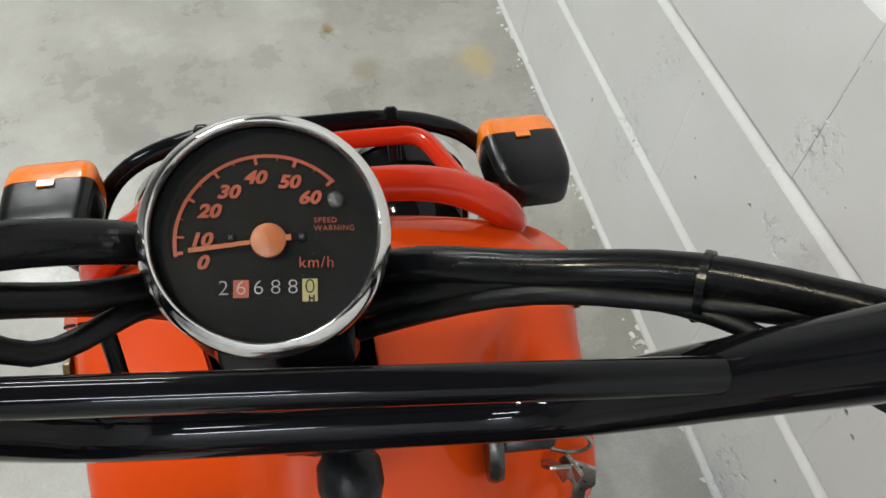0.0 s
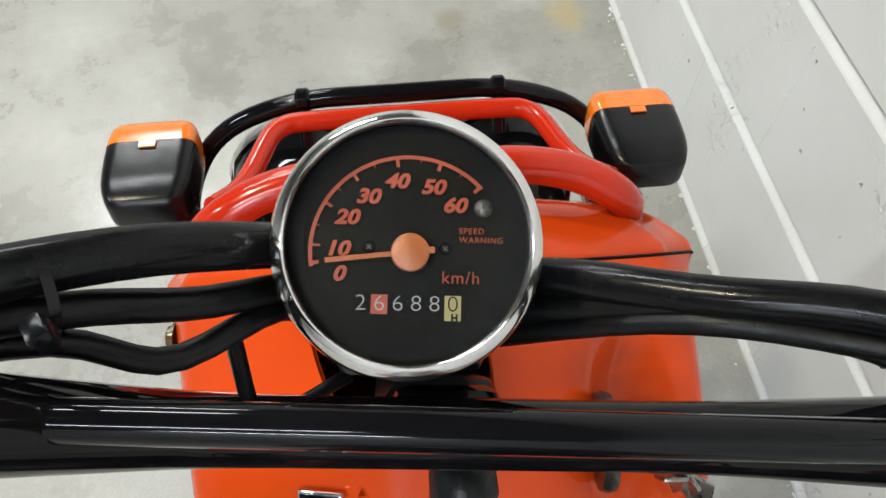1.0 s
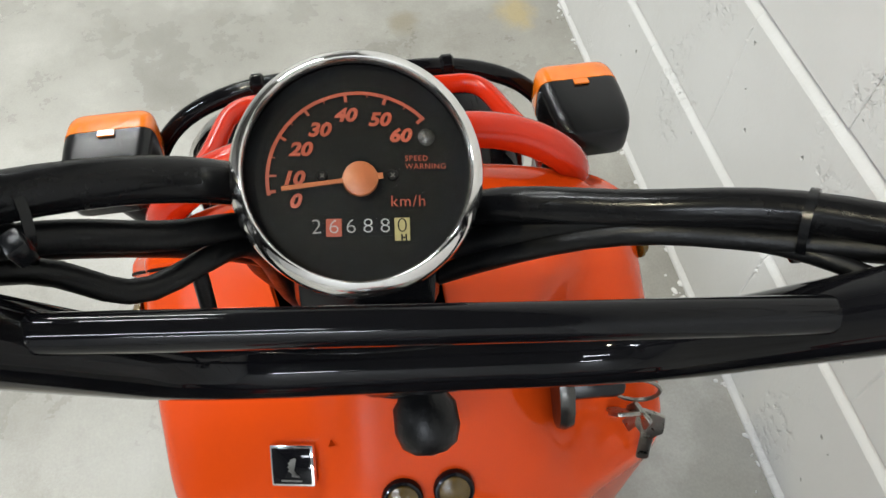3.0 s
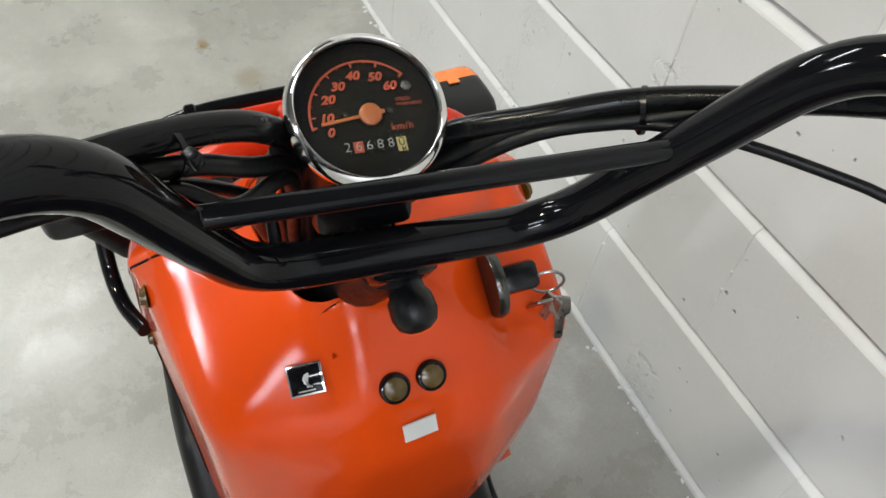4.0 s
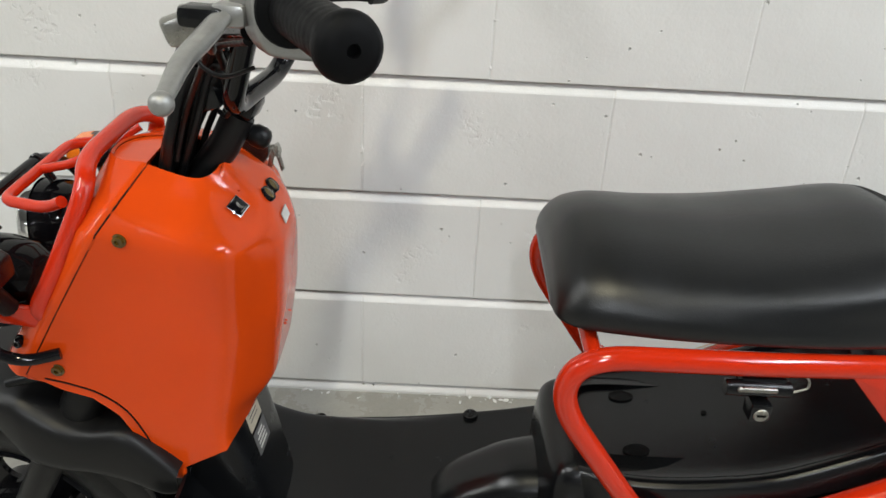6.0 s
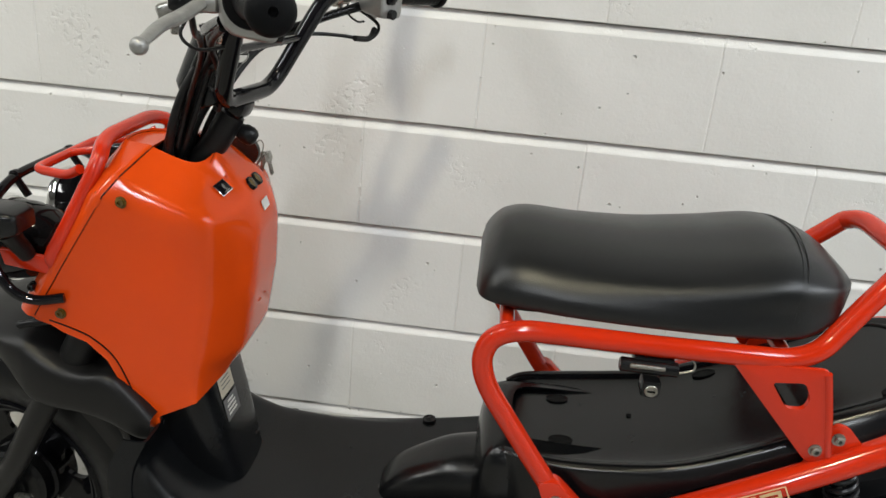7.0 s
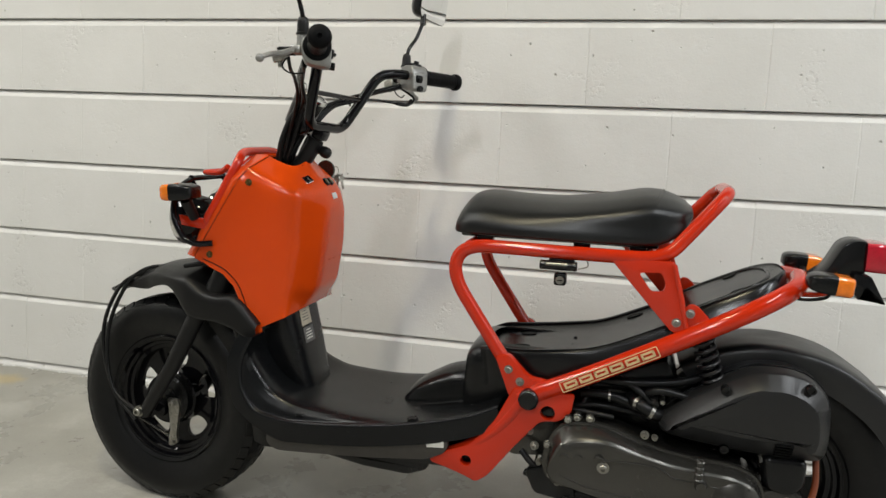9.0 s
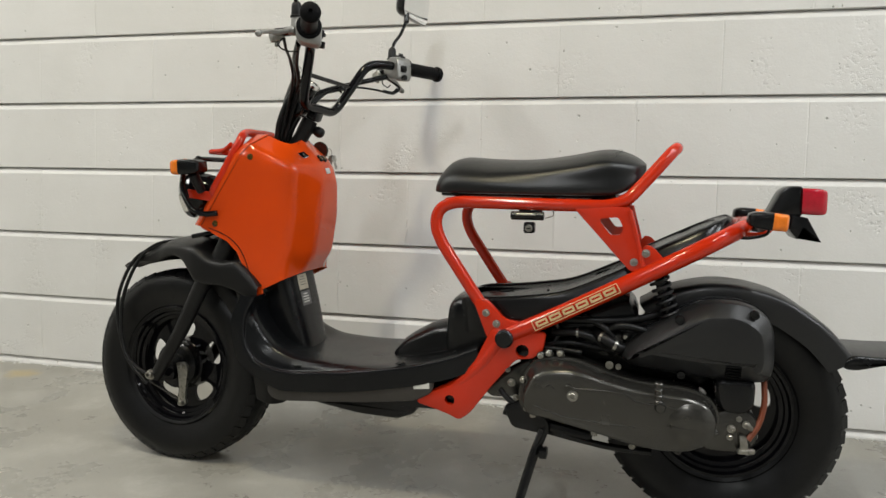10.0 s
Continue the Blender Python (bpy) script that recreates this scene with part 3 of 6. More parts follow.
def build_wheel(name, c, r, width, st, rim_r, label):
    link_to = spart if st else part
    hub_axis = V(0, 1, 0)
    w = width / 2
    t = bmesh.new()
    prof = [(rim_r - 0.004, -w * 0.62), (rim_r + 0.012, -w * 0.78), (rim_r + 0.04, -w * 0.98), (r - 0.036, -w), (r - 0.016, -w * 0.86), (r - 0.007, -w * 0.66), (r - 0.002, -w * 0.3), (r - 0.001, 0)]
    prof += [(a, -h) for a, h in prof[-2::-1]]
    turned(t, prof, c, hub_axis, 72)
    tyre = link_to("tyre", t, RUBBER, scooter, label, 50)
    # lugs
    lug = bmesh.new()
    n = 46
    for k in range(n):
        a = 2 * math.pi * k / n
        for row, (h, size, tilt) in enumerate(((-0.74, (0.0215, 0.013), 8), (-0.36, (0.020, 0.017), -20), (0.0, (0.016, 0.012), 0), (0.36, (0.020, 0.017), 20), (0.74, (0.0215, 0.013), -8))):
            aa = a + (math.pi / n if row % 2 else 0)
            rr = r - 0.0026 - (0.0028 if 0.3 < abs(h) < 0.5 else 0.0008) - 0.011 * max(0.0, abs(h) - 0.4) ** 1.0 - (0.0045 if abs(h) > 0.7 else 0)
            m = Matrix.Translation(c) @ Matrix.Rotation(aa, 4, "Y") @ Matrix.Translation((rr, h * w, 0)) @ Matrix.Rotation(radians(46 * (h / 0.74) if abs(h) > 0.5 else 10 * h / 0.36), 4, "Z") @ Matrix.Rotation(radians(tilt), 4, "X")
            bmesh.ops.create_cube(lug, size=1, matrix=m @ Matrix.Diagonal((0.0052, size[1] * 1.35, size[0] * 1.2, 1)))
    link_to("tread", lug, RUBBER, tyre, "blocky rubber tread")
    # rim with rolled steps
    rim = bmesh.new()
    half = [(rim_r + 0.004, -w * 0.80), (rim_r + 0.008, -w * 0.74), (rim_r + 0.002, -w * 0.66), (rim_r - 0.006, -w * 0.64), (rim_r - 0.010, -w * 0.52), (rim_r - 0.016, -w * 0.50), (rim_r - 0.018, -w * 0.36), (rim_r - 0.026, -w * 0.33), (rim_r - 0.028, -w * 0.15)]
    turned(rim, half + [(a, -h) for a, h in half[::-1]], c, hub_axis, 64)
    rimo = link_to("rim", rim, BLACK_GLOSS, scooter, "glossy black steel rim", 30)
    # pressed disc with five windows
    ri = rim_r - 0.027
    outline = circle2(0, 0, ri, 60)
    holes = []
    for k in range(5):
        a0 = 2 * math.pi * k / 5 + 0.35
        pts = []
        for t_, rad in ((-0.30, 0.90), (0.0, 0.93), (0.30, 0.90), (0.33, 0.72), (0.20, 0.56), (-0.20, 0.56), (-0.33, 0.72)):
            pts.append((math.cos(a0 + t_) * ri * rad, math.sin(a0 + t_) * ri * rad))
        holes.append(soft2(pts, 0.012, 4))
    disc = plate(outline, -0.004, 0.004, 0, holes=holes)
    disc.transform(Matrix.Translation(c))
    link_to("wheel_disc", disc, BLACK_GLOSS, rimo)
    hub = turned(bmesh.new(), [(0, -0.045), (0.022, -0.045), (0.03, -0.04), (0.055, -0.03), (0.062, -0.022), (0.064, 0.022), (0.05, 0.03), (0.02, 0.045), (0, 0.045)], c, hub_axis, 40)
    link_to("hub", hub, BLACK_GLOSS, rimo)
    return rimo


FW, RW = V(-0.622, 0, 0.234), V(0.634, 0, 0.239)
build_wheel("front_wheel", FW, 0.236, 0.118, True, 0.140, "black rubber front tyre")
build_wheel("rear_wheel", RW, 0.239, 0.132, False, 0.140, "black rubber rear tyre")


def build_front():
    # fork legs along the steering slope, trailing arm bolts and brake arm
    for s in (-1, 1):
        leg = sweep(bmesh.new(), [(-0.636, s * 0.098, 0.214), (-0.594, s * 0.105, 0.276), (-0.556, s * 0.108, 0.333), (-0.497, s * 0.110, 0.445), (-0.478, s * 0.106, 0.480)], [0.0140, 0.0155, 0.0165, 0.0185, 0.0175], 16)
        spart("fork_post", rod((-0.468, s * 0.088, 0.490), (-0.440, s * 0.080, 0.560), 0.0260, 0.0215), MATT_PLASTIC, scooter, "round black fork post")
        spart("fork_leg", leg, MATT_PLASTIC, scooter, "black fork leg")
        spart("axle_bolt", bolt((-0.640, s * 0.108, 0.222), (0, s, 0), 0.009, 0.012), STEEL, scooter)
        lever = plate(soft2([(-0.668, 0.208), (-0.655, 0.24), (-0.64, 0.24), (-0.60, 0.23), (-0.60, 0.205), (-0.65, 0.20)], 0.012), s * 0.07 - 0.006, s * 0.07 + 0.006, 0.003)
        spart("fork_link", lever, BLACK_GLOSS, scooter)
    hubcap = turned(bmesh.new(), [(0, -0.064), (0.011, -0.064), (0.012, -0.056), (0.030, -0.054), (0.031, -0.049), (0.050, -0.047), (0.056, -0.042), (0.058, -0.030), (0.060, 0)], FW, (0, 1, 0), 36)
    spart("brake_drum", hubcap, PLASTIC, scooter, "black front brake drum", 24)
    arm = plate(soft2([(-0.592, 0.250), (-0.566, 0.253), (-0.558, 0.238), (-0.566, 0.168), (-0.560, 0.156), (-0.574, 0.144), (-0.586, 0.154), (-0.582, 0.188), (-0.588, 0.233)], 0.006), -0.081, -0.073, 0.002)
    spart("brake_arm", arm, STEEL, scooter, "zinc brake arm")
    spart("brake_bolt", bolt((-0.575, -0.081, 0.241), (0, -1, 0), 0.007, 0.008), STEEL, scooter)
    spart("brake_pin", rod((-0.572, -0.092, 0.155), (-0.572, -0.068, 0.155), 0.006), STEEL, scooter)
    spart("brake_rod", rod((-0.572, -0.075, 0.156), (-0.668, -0.085, 0.200), 0.003), ENGINE, scooter)
    # mudguard over the wheel, wide at the fork crown
    cr = []
    for a, rr, hw in ((-14, 0.285, 0.045), (4, 0.280, 0.070), (30, 0.280, 0.082), (58, 0.292, 0.088), (76, 0.296, 0.084)):
        cx, cz = FW.x + rr * math.cos(radians(a)), FW.z + rr * math.sin(radians(a))
        nx, nz = math.cos(radians(a)), math.sin(radians(a))
        cr.append([(cx - nx * 0.045, -hw, cz - nz * 0.045), (cx - nx * 0.012, -hw * 0.97, cz - nz * 0.012), (cx, -hw * 0.55, cz), (cx + nx * 0.004, 0, cz + nz * 0.004), (cx, hw * 0.55, cz), (cx - nx * 0.012, hw * 0.97, cz - nz * 0.012), (cx - nx * 0.045, hw, cz - nz * 0.045)])
    spart("front_mudguard", skin(cr, 25, 40, 0.003), MATT_PLASTIC, scooter, "matt charcoal plastic front mudguard", 60)
    # blade and fork crown cover in one moulding: half width, lower edge, ridge of the side plate, crown
    blade = []
    for x, hw, zb, zr, zc in ((-0.792, 0.022, 0.462, 0.4640, 0.465), (-0.772, 0.046, 0.471, 0.476, 0.479), (-0.715, 0.064, 0.483, 0.498, 0.508), (-0.655, 0.076, 0.487, 0.522, 0.535), (-0.615, 0.094, 0.500, 0.531, 0.547), (-0.575, 0.110, 0.507, 0.533, 0.551), (-0.545, 0.120, 0.495, 0.533, 0.553), (-0.520, 0.126, 0.466, 0.531, 0.551), (-0.503, 0.128, 0.452, 0.523, 0.545), (-0.470, 0.128, 0.448, 0.505, 0.520), (-0.437, 0.127, 0.447, 0.500, 0.505), (-0.400, 0.124, 0.437, 0.502, 0.504), (-0.366, 0.120, 0.420, 0.472, 0.475), (-0.346, 0.116, 0.420, 0.449, 0.451)):
        h = zr - zb
        side = [(x + 0.001, -hw + 0.002, zb), (x, -hw - 0.002, zb + h * 0.18), (x, -hw - 0.002, zb + h * 0.75), (x, -hw + 0.006, zr), (x, -hw * 0.80, zr + (zc - zr) * 0.45), (x, -hw * 0.50, zr + (zc - zr) * 0.9)]
        blade.append(side + [(x, 0, zc + 0.003)] + [(a, -b, c) for a, b, c in side[::-1]])
    spart("mudguard_blade", skin(blade, 49, 64, 0.003), MATT_PLASTIC, scooter, "matt charcoal plastic mudguard and fork crown cover", 60)
    rear_guard = skin([[(-0.47, -0.075, 0.45), (-0.44, -0.085, 0.40), (-0.42, -0.088, 0.33)], [(-0.43, -0.075, 0.47), (-0.40, -0.08, 0.41), (-0.385, -0.08, 0.33)], [(-0.43, 0.075, 0.47), (-0.40, 0.08, 0.41), (-0.385, 0.08, 0.33)], [(-0.47, 0.075, 0.45), (-0.44, 0.085, 0.40), (-0.42, 0.088, 0.33)]], 12, 20, 0.003)
    part("inner_guard", rear_guard, PLASTIC, scooter, "", 60)
    # steering column and head tube inside the cover
    spart("steering_column", sweep(bmesh.new(), [(-0.53, 0, 0.50), (-0.306, 0.004, 0.800), (-0.290, 0.008, 0.832)], 0.017, 16), RUBBER, scooter)
    # cables from the drum up over the mudguard
    for k, off in enumerate((0.0, 0.014)):
        pts = [(-0.665 + off, -0.095, 0.195 + off), (-0.728, -0.095, 0.26), (-0.764 + off, -0.085, 0.38), (-0.726 + off, -0.075, 0.485), (-0.66, -0.06, 0.525 + off * 0.5), (-0.56, -0.05, 0.545), (-0.47, -0.045, 0.58)]
        spart("brake_cable", hose(pts, 0.0042), RUBBER, scooter, "black brake cable")


CY, CC = 0.014, 0.021


def side_y(x):
    return -0.100 - (-0.285 - x) * 0.13


# corners of the moulded front cover: seam, top panel, hump round the column, rear facets
SEAM = [V(-0.495, side_y(-0.495), 0.588), V(-0.447, side_y(-0.447), 0.672), V(-0.402, side_y(-0.402), 0.748), V(-0.386, -0.100, 0.770), V(-0.371, -0.044, 0.793)]

FAR_CORNER, FAR_MOUTH = (-0.386, 0.130, 0.772), (-0.371, 0.036, 0.797)


def build_cover():
    bm = bmesh.new()
    def pt(x, y, z):
        return bm.verts.new((x, y, z))
    half = []
    for s in (1, -1):
        def q(x, y, z):
            return pt(x, CC + (y - CC) * s, z)
        seam = [q(p.x, p.y, p.z) for p in SEAM]
        arch = [q(x, side_y(x), z) for x, z in ((-0.464, 0.566), (-0.436, 0.553), (-0.413, 0.528), (-0.397, 0.490), (-0.384, 0.450), (-0.366, 0.441), (-0.306, 0.470))]
        rear = [q(x, side_y(x), z) for x, z in ((-0.301, 0.525), (-0.288, 0.610), (-0.282, 0.723))]
        e1, e2, e3 = q(-0.249, -0.034, 0.610), q(-0.263, -0.034, 0.520), q(-0.290, -0.034, 0.480)
        a2, a1, a = rear
        bm.faces.new(seam[:4] + [a, a1, a2] + arch[::-1])
        if s > 0:
            n2, foot, edge, top, brow = q(-0.327, -0.036, 0.773), q(-0.313, -0.030, 0.768), q(-0.258, -0.033, 0.725), q(-0.306, -0.012, 0.788), q(-0.260, -0.016, 0.738)
            step, low = q(-0.2475, -0.031, 0.690), q(-0.2440, -0.014, 0.694)
            bm.faces.new((seam[3], a, n2, seam[4]))
            bm.faces.new((a, edge, foot, n2))
            bm.faces.new((foot, edge, brow, top))
            bm.faces.new((edge, step, low, brow))
            mouth = [seam[4], n2, foot, top]
        else:
            # the far side is filled up to the ignition lock, which sits in a scoop
            seam[3].co, seam[4].co = FAR_CORNER, FAR_MOUTH
            top, brow = pt(-0.310, 0.036, 0.789), pt(-0.262, 0.060, 0.736)
            crest, ledge, dip, edge = pt(-0.335, 0.078, 0.787), pt(-0.268, 0.077, 0.738), pt(-0.330, 0.092, 0.746), pt(-0.261, 0.090, 0.715)
            step, low = pt(-0.2475, 0.070, 0.690), pt(-0.2440, 0.048, 0.694)
            bm.faces.new((seam[3], a, edge, dip))
            bm.faces.new((seam[3], dip, crest, seam[4]))
            bm.faces.new((crest, dip, edge, ledge))
            bm.faces.new((seam[4], crest, ledge, brow, top))
            bm.faces.new((ledge, edge, step, low, brow))
            mouth = [seam[4], top]
        bm.faces.new((a, a1, e1, step, edge))
        bm.faces.new((a1, a2, e2, e1))
        bm.faces.new((a2, arch[-1], e3, e2))
        half.append((top, brow, low, step, e1, e2, e3, mouth))
    l, r = half
    bm.faces.new((l[0], l[1], r[1], r[0]))
    bm.faces.new((l[1], l[2], r[2], r[1]))
    bm.faces.new((l[2], l[3], l[4], r[4], r[3], r[2]))
    bm.faces.new((l[4], l[5], r[5], r[4]))
    bm.faces.new((l[5], l[6], r[6], r[5]))
    rim = [tuple(v.co) for v in l[7] + r[7][::-1]]
    bmesh.ops.recalc_face_normals(bm, faces=bm.faces)
    bm.normal_update()
    soften(bm, 0.0055, 16)
    # the mouth's edge runs in a curve round the hump
    lip = [v for v in bm.verts if v.is_boundary and v.co.z > 0.755 and -0.350 < v.co.x < -0.285 and v.co.y < 0.02]
    for _ in range(14):
        moved = {}
        for v in lip:
            near = [e.other_vert(v).co for e in v.link_edges if e.is_boundary]
            if len(near) == 2:
                moved[v] = v.co * 0.5 + (near[0] + near[1]) * 0.25
        for v, co in moved.items():
            v.co = co
    up = max(bm.faces, key=lambda f: f.calc_center_median().z)
    if up.normal.z < 0:
        bmesh.ops.reverse_faces(bm, faces=bm.faces)
    cover = part("front_cover", bm, ORANGE, scooter, "glossy orange plastic front cover", 60)
    shell = cover.modifiers.new("shell", "SOLIDIFY")
    shell.thickness, shell.offset, shell.use_rim = 0.003, -1, False
    # front panel beyond the seam
    cols = []
    left, right = [tuple(p) for p in SEAM], [(p.x, 2 * CC - p.y, p.z) for p in SEAM[:3]] + [FAR_CORNER, FAR_MOUTH]
    for k in range(4 * 5 + 1):
        i, t = min(k // 5, 3), (k / 5) - min(k // 5, 3)
        (xa, ya, za), (xb, yb, zb) = ([a[n] + (b[n] - a[n]) * t for n in range(3)] for a, b in ((left[i], left[i + 1]), (right[i], right[i + 1])))
        m, w, x, z = (ya + yb) / 2, (yb - ya) / 2, (xa + xb) / 2, (za + zb) / 2 - 0.0022
        cols.append([(x + dx, m + w * e, z - (0.012 if dx > 0 else 0.004 if dx > -0.002 else 0.0)) for dx, e in ((0.012, -0.94), (-0.0018, -0.972), (-0.0032, -0.988), (-0.012, -0.968), (-0.030, -0.82), (-0.042, -0.45), (-0.045, 0.0), (-0.042, 0.45), (-0.030, 0.82), (-0.012, 0.968), (-0.0032, 0.988), (-0.0018, 0.972), (0.012, 0.94))])
    fp = skin(cols, 73, 61)
    # flat top of the panel, up to the mouth
    edge = [fp.verts.new((x, y, z - 0.0008)) for x, y, z in spline(cols[-1][2:-2], 40)]
    fp.faces.new(edge)
    bmesh.ops.recalc_face_normals(fp, faces=fp.faces)
    bmesh.ops.solidify(fp, geom=fp.faces[:], thickness=-0.003)
    part("front_panel", fp, ORANGE, scooter, "orange front panel behind the carrier", 60)
    rim = rim + [rim[0]]
    well = [[(x, y * 0.98, z - 0.004) for x, y, z in rim], [(-0.345 + (x + 0.345) * 0.8, y * 0.8, 0.68) for x, y, z in rim]]
    part("column_well", skin(well, 40, 6), PLASTIC, scooter)
    for p, n in (((-0.382, -0.1105, 0.742), (-0.13, -1, 0.0)), ((-0.464, -0.1225, 0.592), (-0.13, -1, 0))):
        for s in (1, -1):
            part("panel_screw", bolt((p[0], CC + (p[1] - CC) * s, p[2]), (n[0], n[1] * s, n[2]), 0.0055, 0.004), LAMP_AMBER, cover, "brownish panel screw")
    for s in (1, -1):
        rim_line = [(x, CC + (side_y(x) - 0.0003 - CC) * s, z) for x, z in ((-0.478, 0.582), (-0.452, 0.572), (-0.428, 0.559), (-0.404, 0.533), (-0.388, 0.494), (-0.376, 0.452))]
        part("cover_seam", sweep(bmesh.new(), spline(rim_line, 40), 0.0010, 6), DIAL_RING, cover)
        part("panel_seam", sweep(bmesh.new(), [(p.x, CC + (p.y - 0.0002 - CC) * s, p.z) for p in SEAM[:3]], 0.0009, 6), DIAL_RING, cover)
        across = [SEAM[2], SEAM[3], SEAM[4]] if s > 0 else [V(SEAM[2].x, 2 * CC - SEAM[2].y, SEAM[2].z), V(*FAR_CORNER), V(*FAR_MOUTH)]
        part("panel_seam", sweep(bmesh.new(), [(p.x - 0.0004, p.y, p.z + 0.0002) for p in across], 0.0009, 6), DIAL_RING, cover)
        part("cover_tab", block((-0.362, CC + (side_y(-0.362) + 0.003 - CC) * s, 0.437), (0.016, 0.006, 0.016), 0.002), ORANGE, cover)
    # square badge on the sloping top, plain shapes in place of the mark
    n = V(0.567, -0.36, 0.75).normalized()
    ux = V(0.028, 0.062, 0.006)
    ux = (ux - n * ux.dot(n)).normalized()
    m = Matrix.Translation(V(-0.2885, -0.0388, 0.7457) + n * 0.0032) @ Matrix((ux, n.cross(ux), n)).transposed().to_4x4() @ Matrix.Rotation(radians(12), 4, "Z") @ Matrix.Diagonal((0.82, 0.83, 1, 1))
    bd = part("badge", block((0, 0, 0.001), (0.0255, 0.0225, 0.003), 0.0012, bm=None), CHROME, cover, "square chrome and black badge")
    bd.data.transform(m)
    bk = part("badge_field", block((0, 0, 0.0028), (0.022, 0.019, 0.0008), 0.0003), BLACK_GLOSS, cover, "black badge field")
    bk.data.transform(m)
    for k in range(5):
        ray = plate([(-0.0004, 0.0), (0.0004, 0.0), (0.0010, 0.0070 + 0.0008 * k), (-0.0006, 0.0070 + 0.0008 * k)], -0.0002, 0.0002, 0)
        ray.transform(m @ Matrix.Translation((0.0045 - 0.0010 * k, -0.0055, 0.0035)) @ Matrix.Rotation(radians(58 - 17 * k), 4, "Z") @ Matrix.Rotation(radians(-90), 4, "X"))
        part("badge_mark", ray, STEEL, cover)
    bar = block((0, -0.0075, 0.0035), (0.012, 0.0010, 0.0005), 0)
    bar.transform(m)
    part("badge_bar", bar, STEEL, cover)
    # two amber warning lamps
    n2 = V(0.73, 0.0, 0.68).normalized()
    for c in ((-0.2645, 0.0050, 0.7440), (-0.2650, 0.0280, 0.7435)):
        wl = part("warning_lamp", turned(bmesh.new(), [(0.0092, -0.003), (0.0092, 0.0012), (0.0086, 0.0021), (0.0078, 0.0023), (0.0074, 0.0014), (0, 0.0010)], c, n2, 28), BLACK_GLOSS, cover, "round black warning lamp")
        part("amber_lens", turned(bmesh.new(), [(0.0072, 0.0008), (0.0068, 0.0021), (0.0045, 0.0030), (0, 0.0034)], c, n2, 24), LAMP_AMBER, wl, "dull amber lens")
    # white sticker on the rear edge
    st = block((0, 0, 0), (0.021, 0.013, 0.0012), 0)
    n3 = V(0.944, 0.0, 0.33).normalized()
    u3 = V(0, 1, 0.06).normalized()
    st.transform(Matrix.Translation((-0.2498, 0.016, 0.7145)) @ Matrix((u3, n3.cross(u3), n3)).transposed().to_4x4())
    part("sticker", st, WHITE_LABEL, cover, "small white paper sticker")
    # ridge and hump round the column
    part("column_boot", turned(bmesh.new(), [(0, 0), (0.0095, 0.001), (0.0100, 0.010), (0.0122, 0.013), (0.0126, 0.022), (0.0105, 0.028), (0.006, 0.031), (0, 0.032)], (-0.290, 0.017, 0.812), (0.90, 0.0, -0.42), 24), RUBBER, cover, "black rubber plug")
    part("lock_body", block((-0.298, 0.014, 0.812), (0.026, 0.036, 0.020), 0.006, pose(0, 0, 0, 0, 28, 0)), PLASTIC, cover)
    # ignition switch with key and ring
    ax = V(0.10, 0.985, 0.06).normalized()
    c = V(-0.299, 0.079, 0.764)
    sw = part("ignition_switch", turned(bmesh.new(), [(0, 0), (0.0205, 0), (0.0215, 0.003), (0.0205, 0.0065), (0.015, 0.007), (0.0138, 0.005), (0, 0.005)], c, ax, 32), ENGINE, scooter, "dull grey metal ignition lock")
    kb = block((0, 0, 0.019), (0.018, 0.009, 0.028), 0.004)
    kb.transform(Matrix.Translation(c) @ ax.to_track_quat("Z", "Y").to_matrix().to_4x4() @ Matrix.Rotation(radians(35), 4, "Z"))
    part("key", kb, PLASTIC, sw, "key with black plastic head")
    k0 = V(-0.2905, 0.117, 0.764)
    ringpts = [k0 + V(0.003 * math.cos(a), 0.010 * math.cos(a), -0.004 + 0.010 * math.sin(a)) for a in [2 * math.pi * k / 20 for k in range(21)]]
    part("key_ring", sweep(bmesh.new(), ringpts, 0.0010, 6, False), STEEL, sw)
    for k, (dx, dy, tl) in enumerate(((0.006, 0.002, 12), (0.012, 0.006, -14), (0.002, -0.004, 30))):
        kk = plate(soft2([(-0.006, 0.012), (0.006, 0.012), (0.007, 0.0), (0.003, -0.004), (0.003, -0.022), (-0.003, -0.024), (-0.003, -0.004), (-0.007, 0)], 0.002, 3), -0.001, 0.001, 0.0004)
        kk.transform(Matrix.Translation(k0 + V(dx, dy, -0.022)) @ Matrix.Rotation(radians(tl), 4, "Y") @ Matrix.Rotation(radians(25 + 30 * k), 4, "Z"))
        part("spare_key", kk, STEEL, sw)


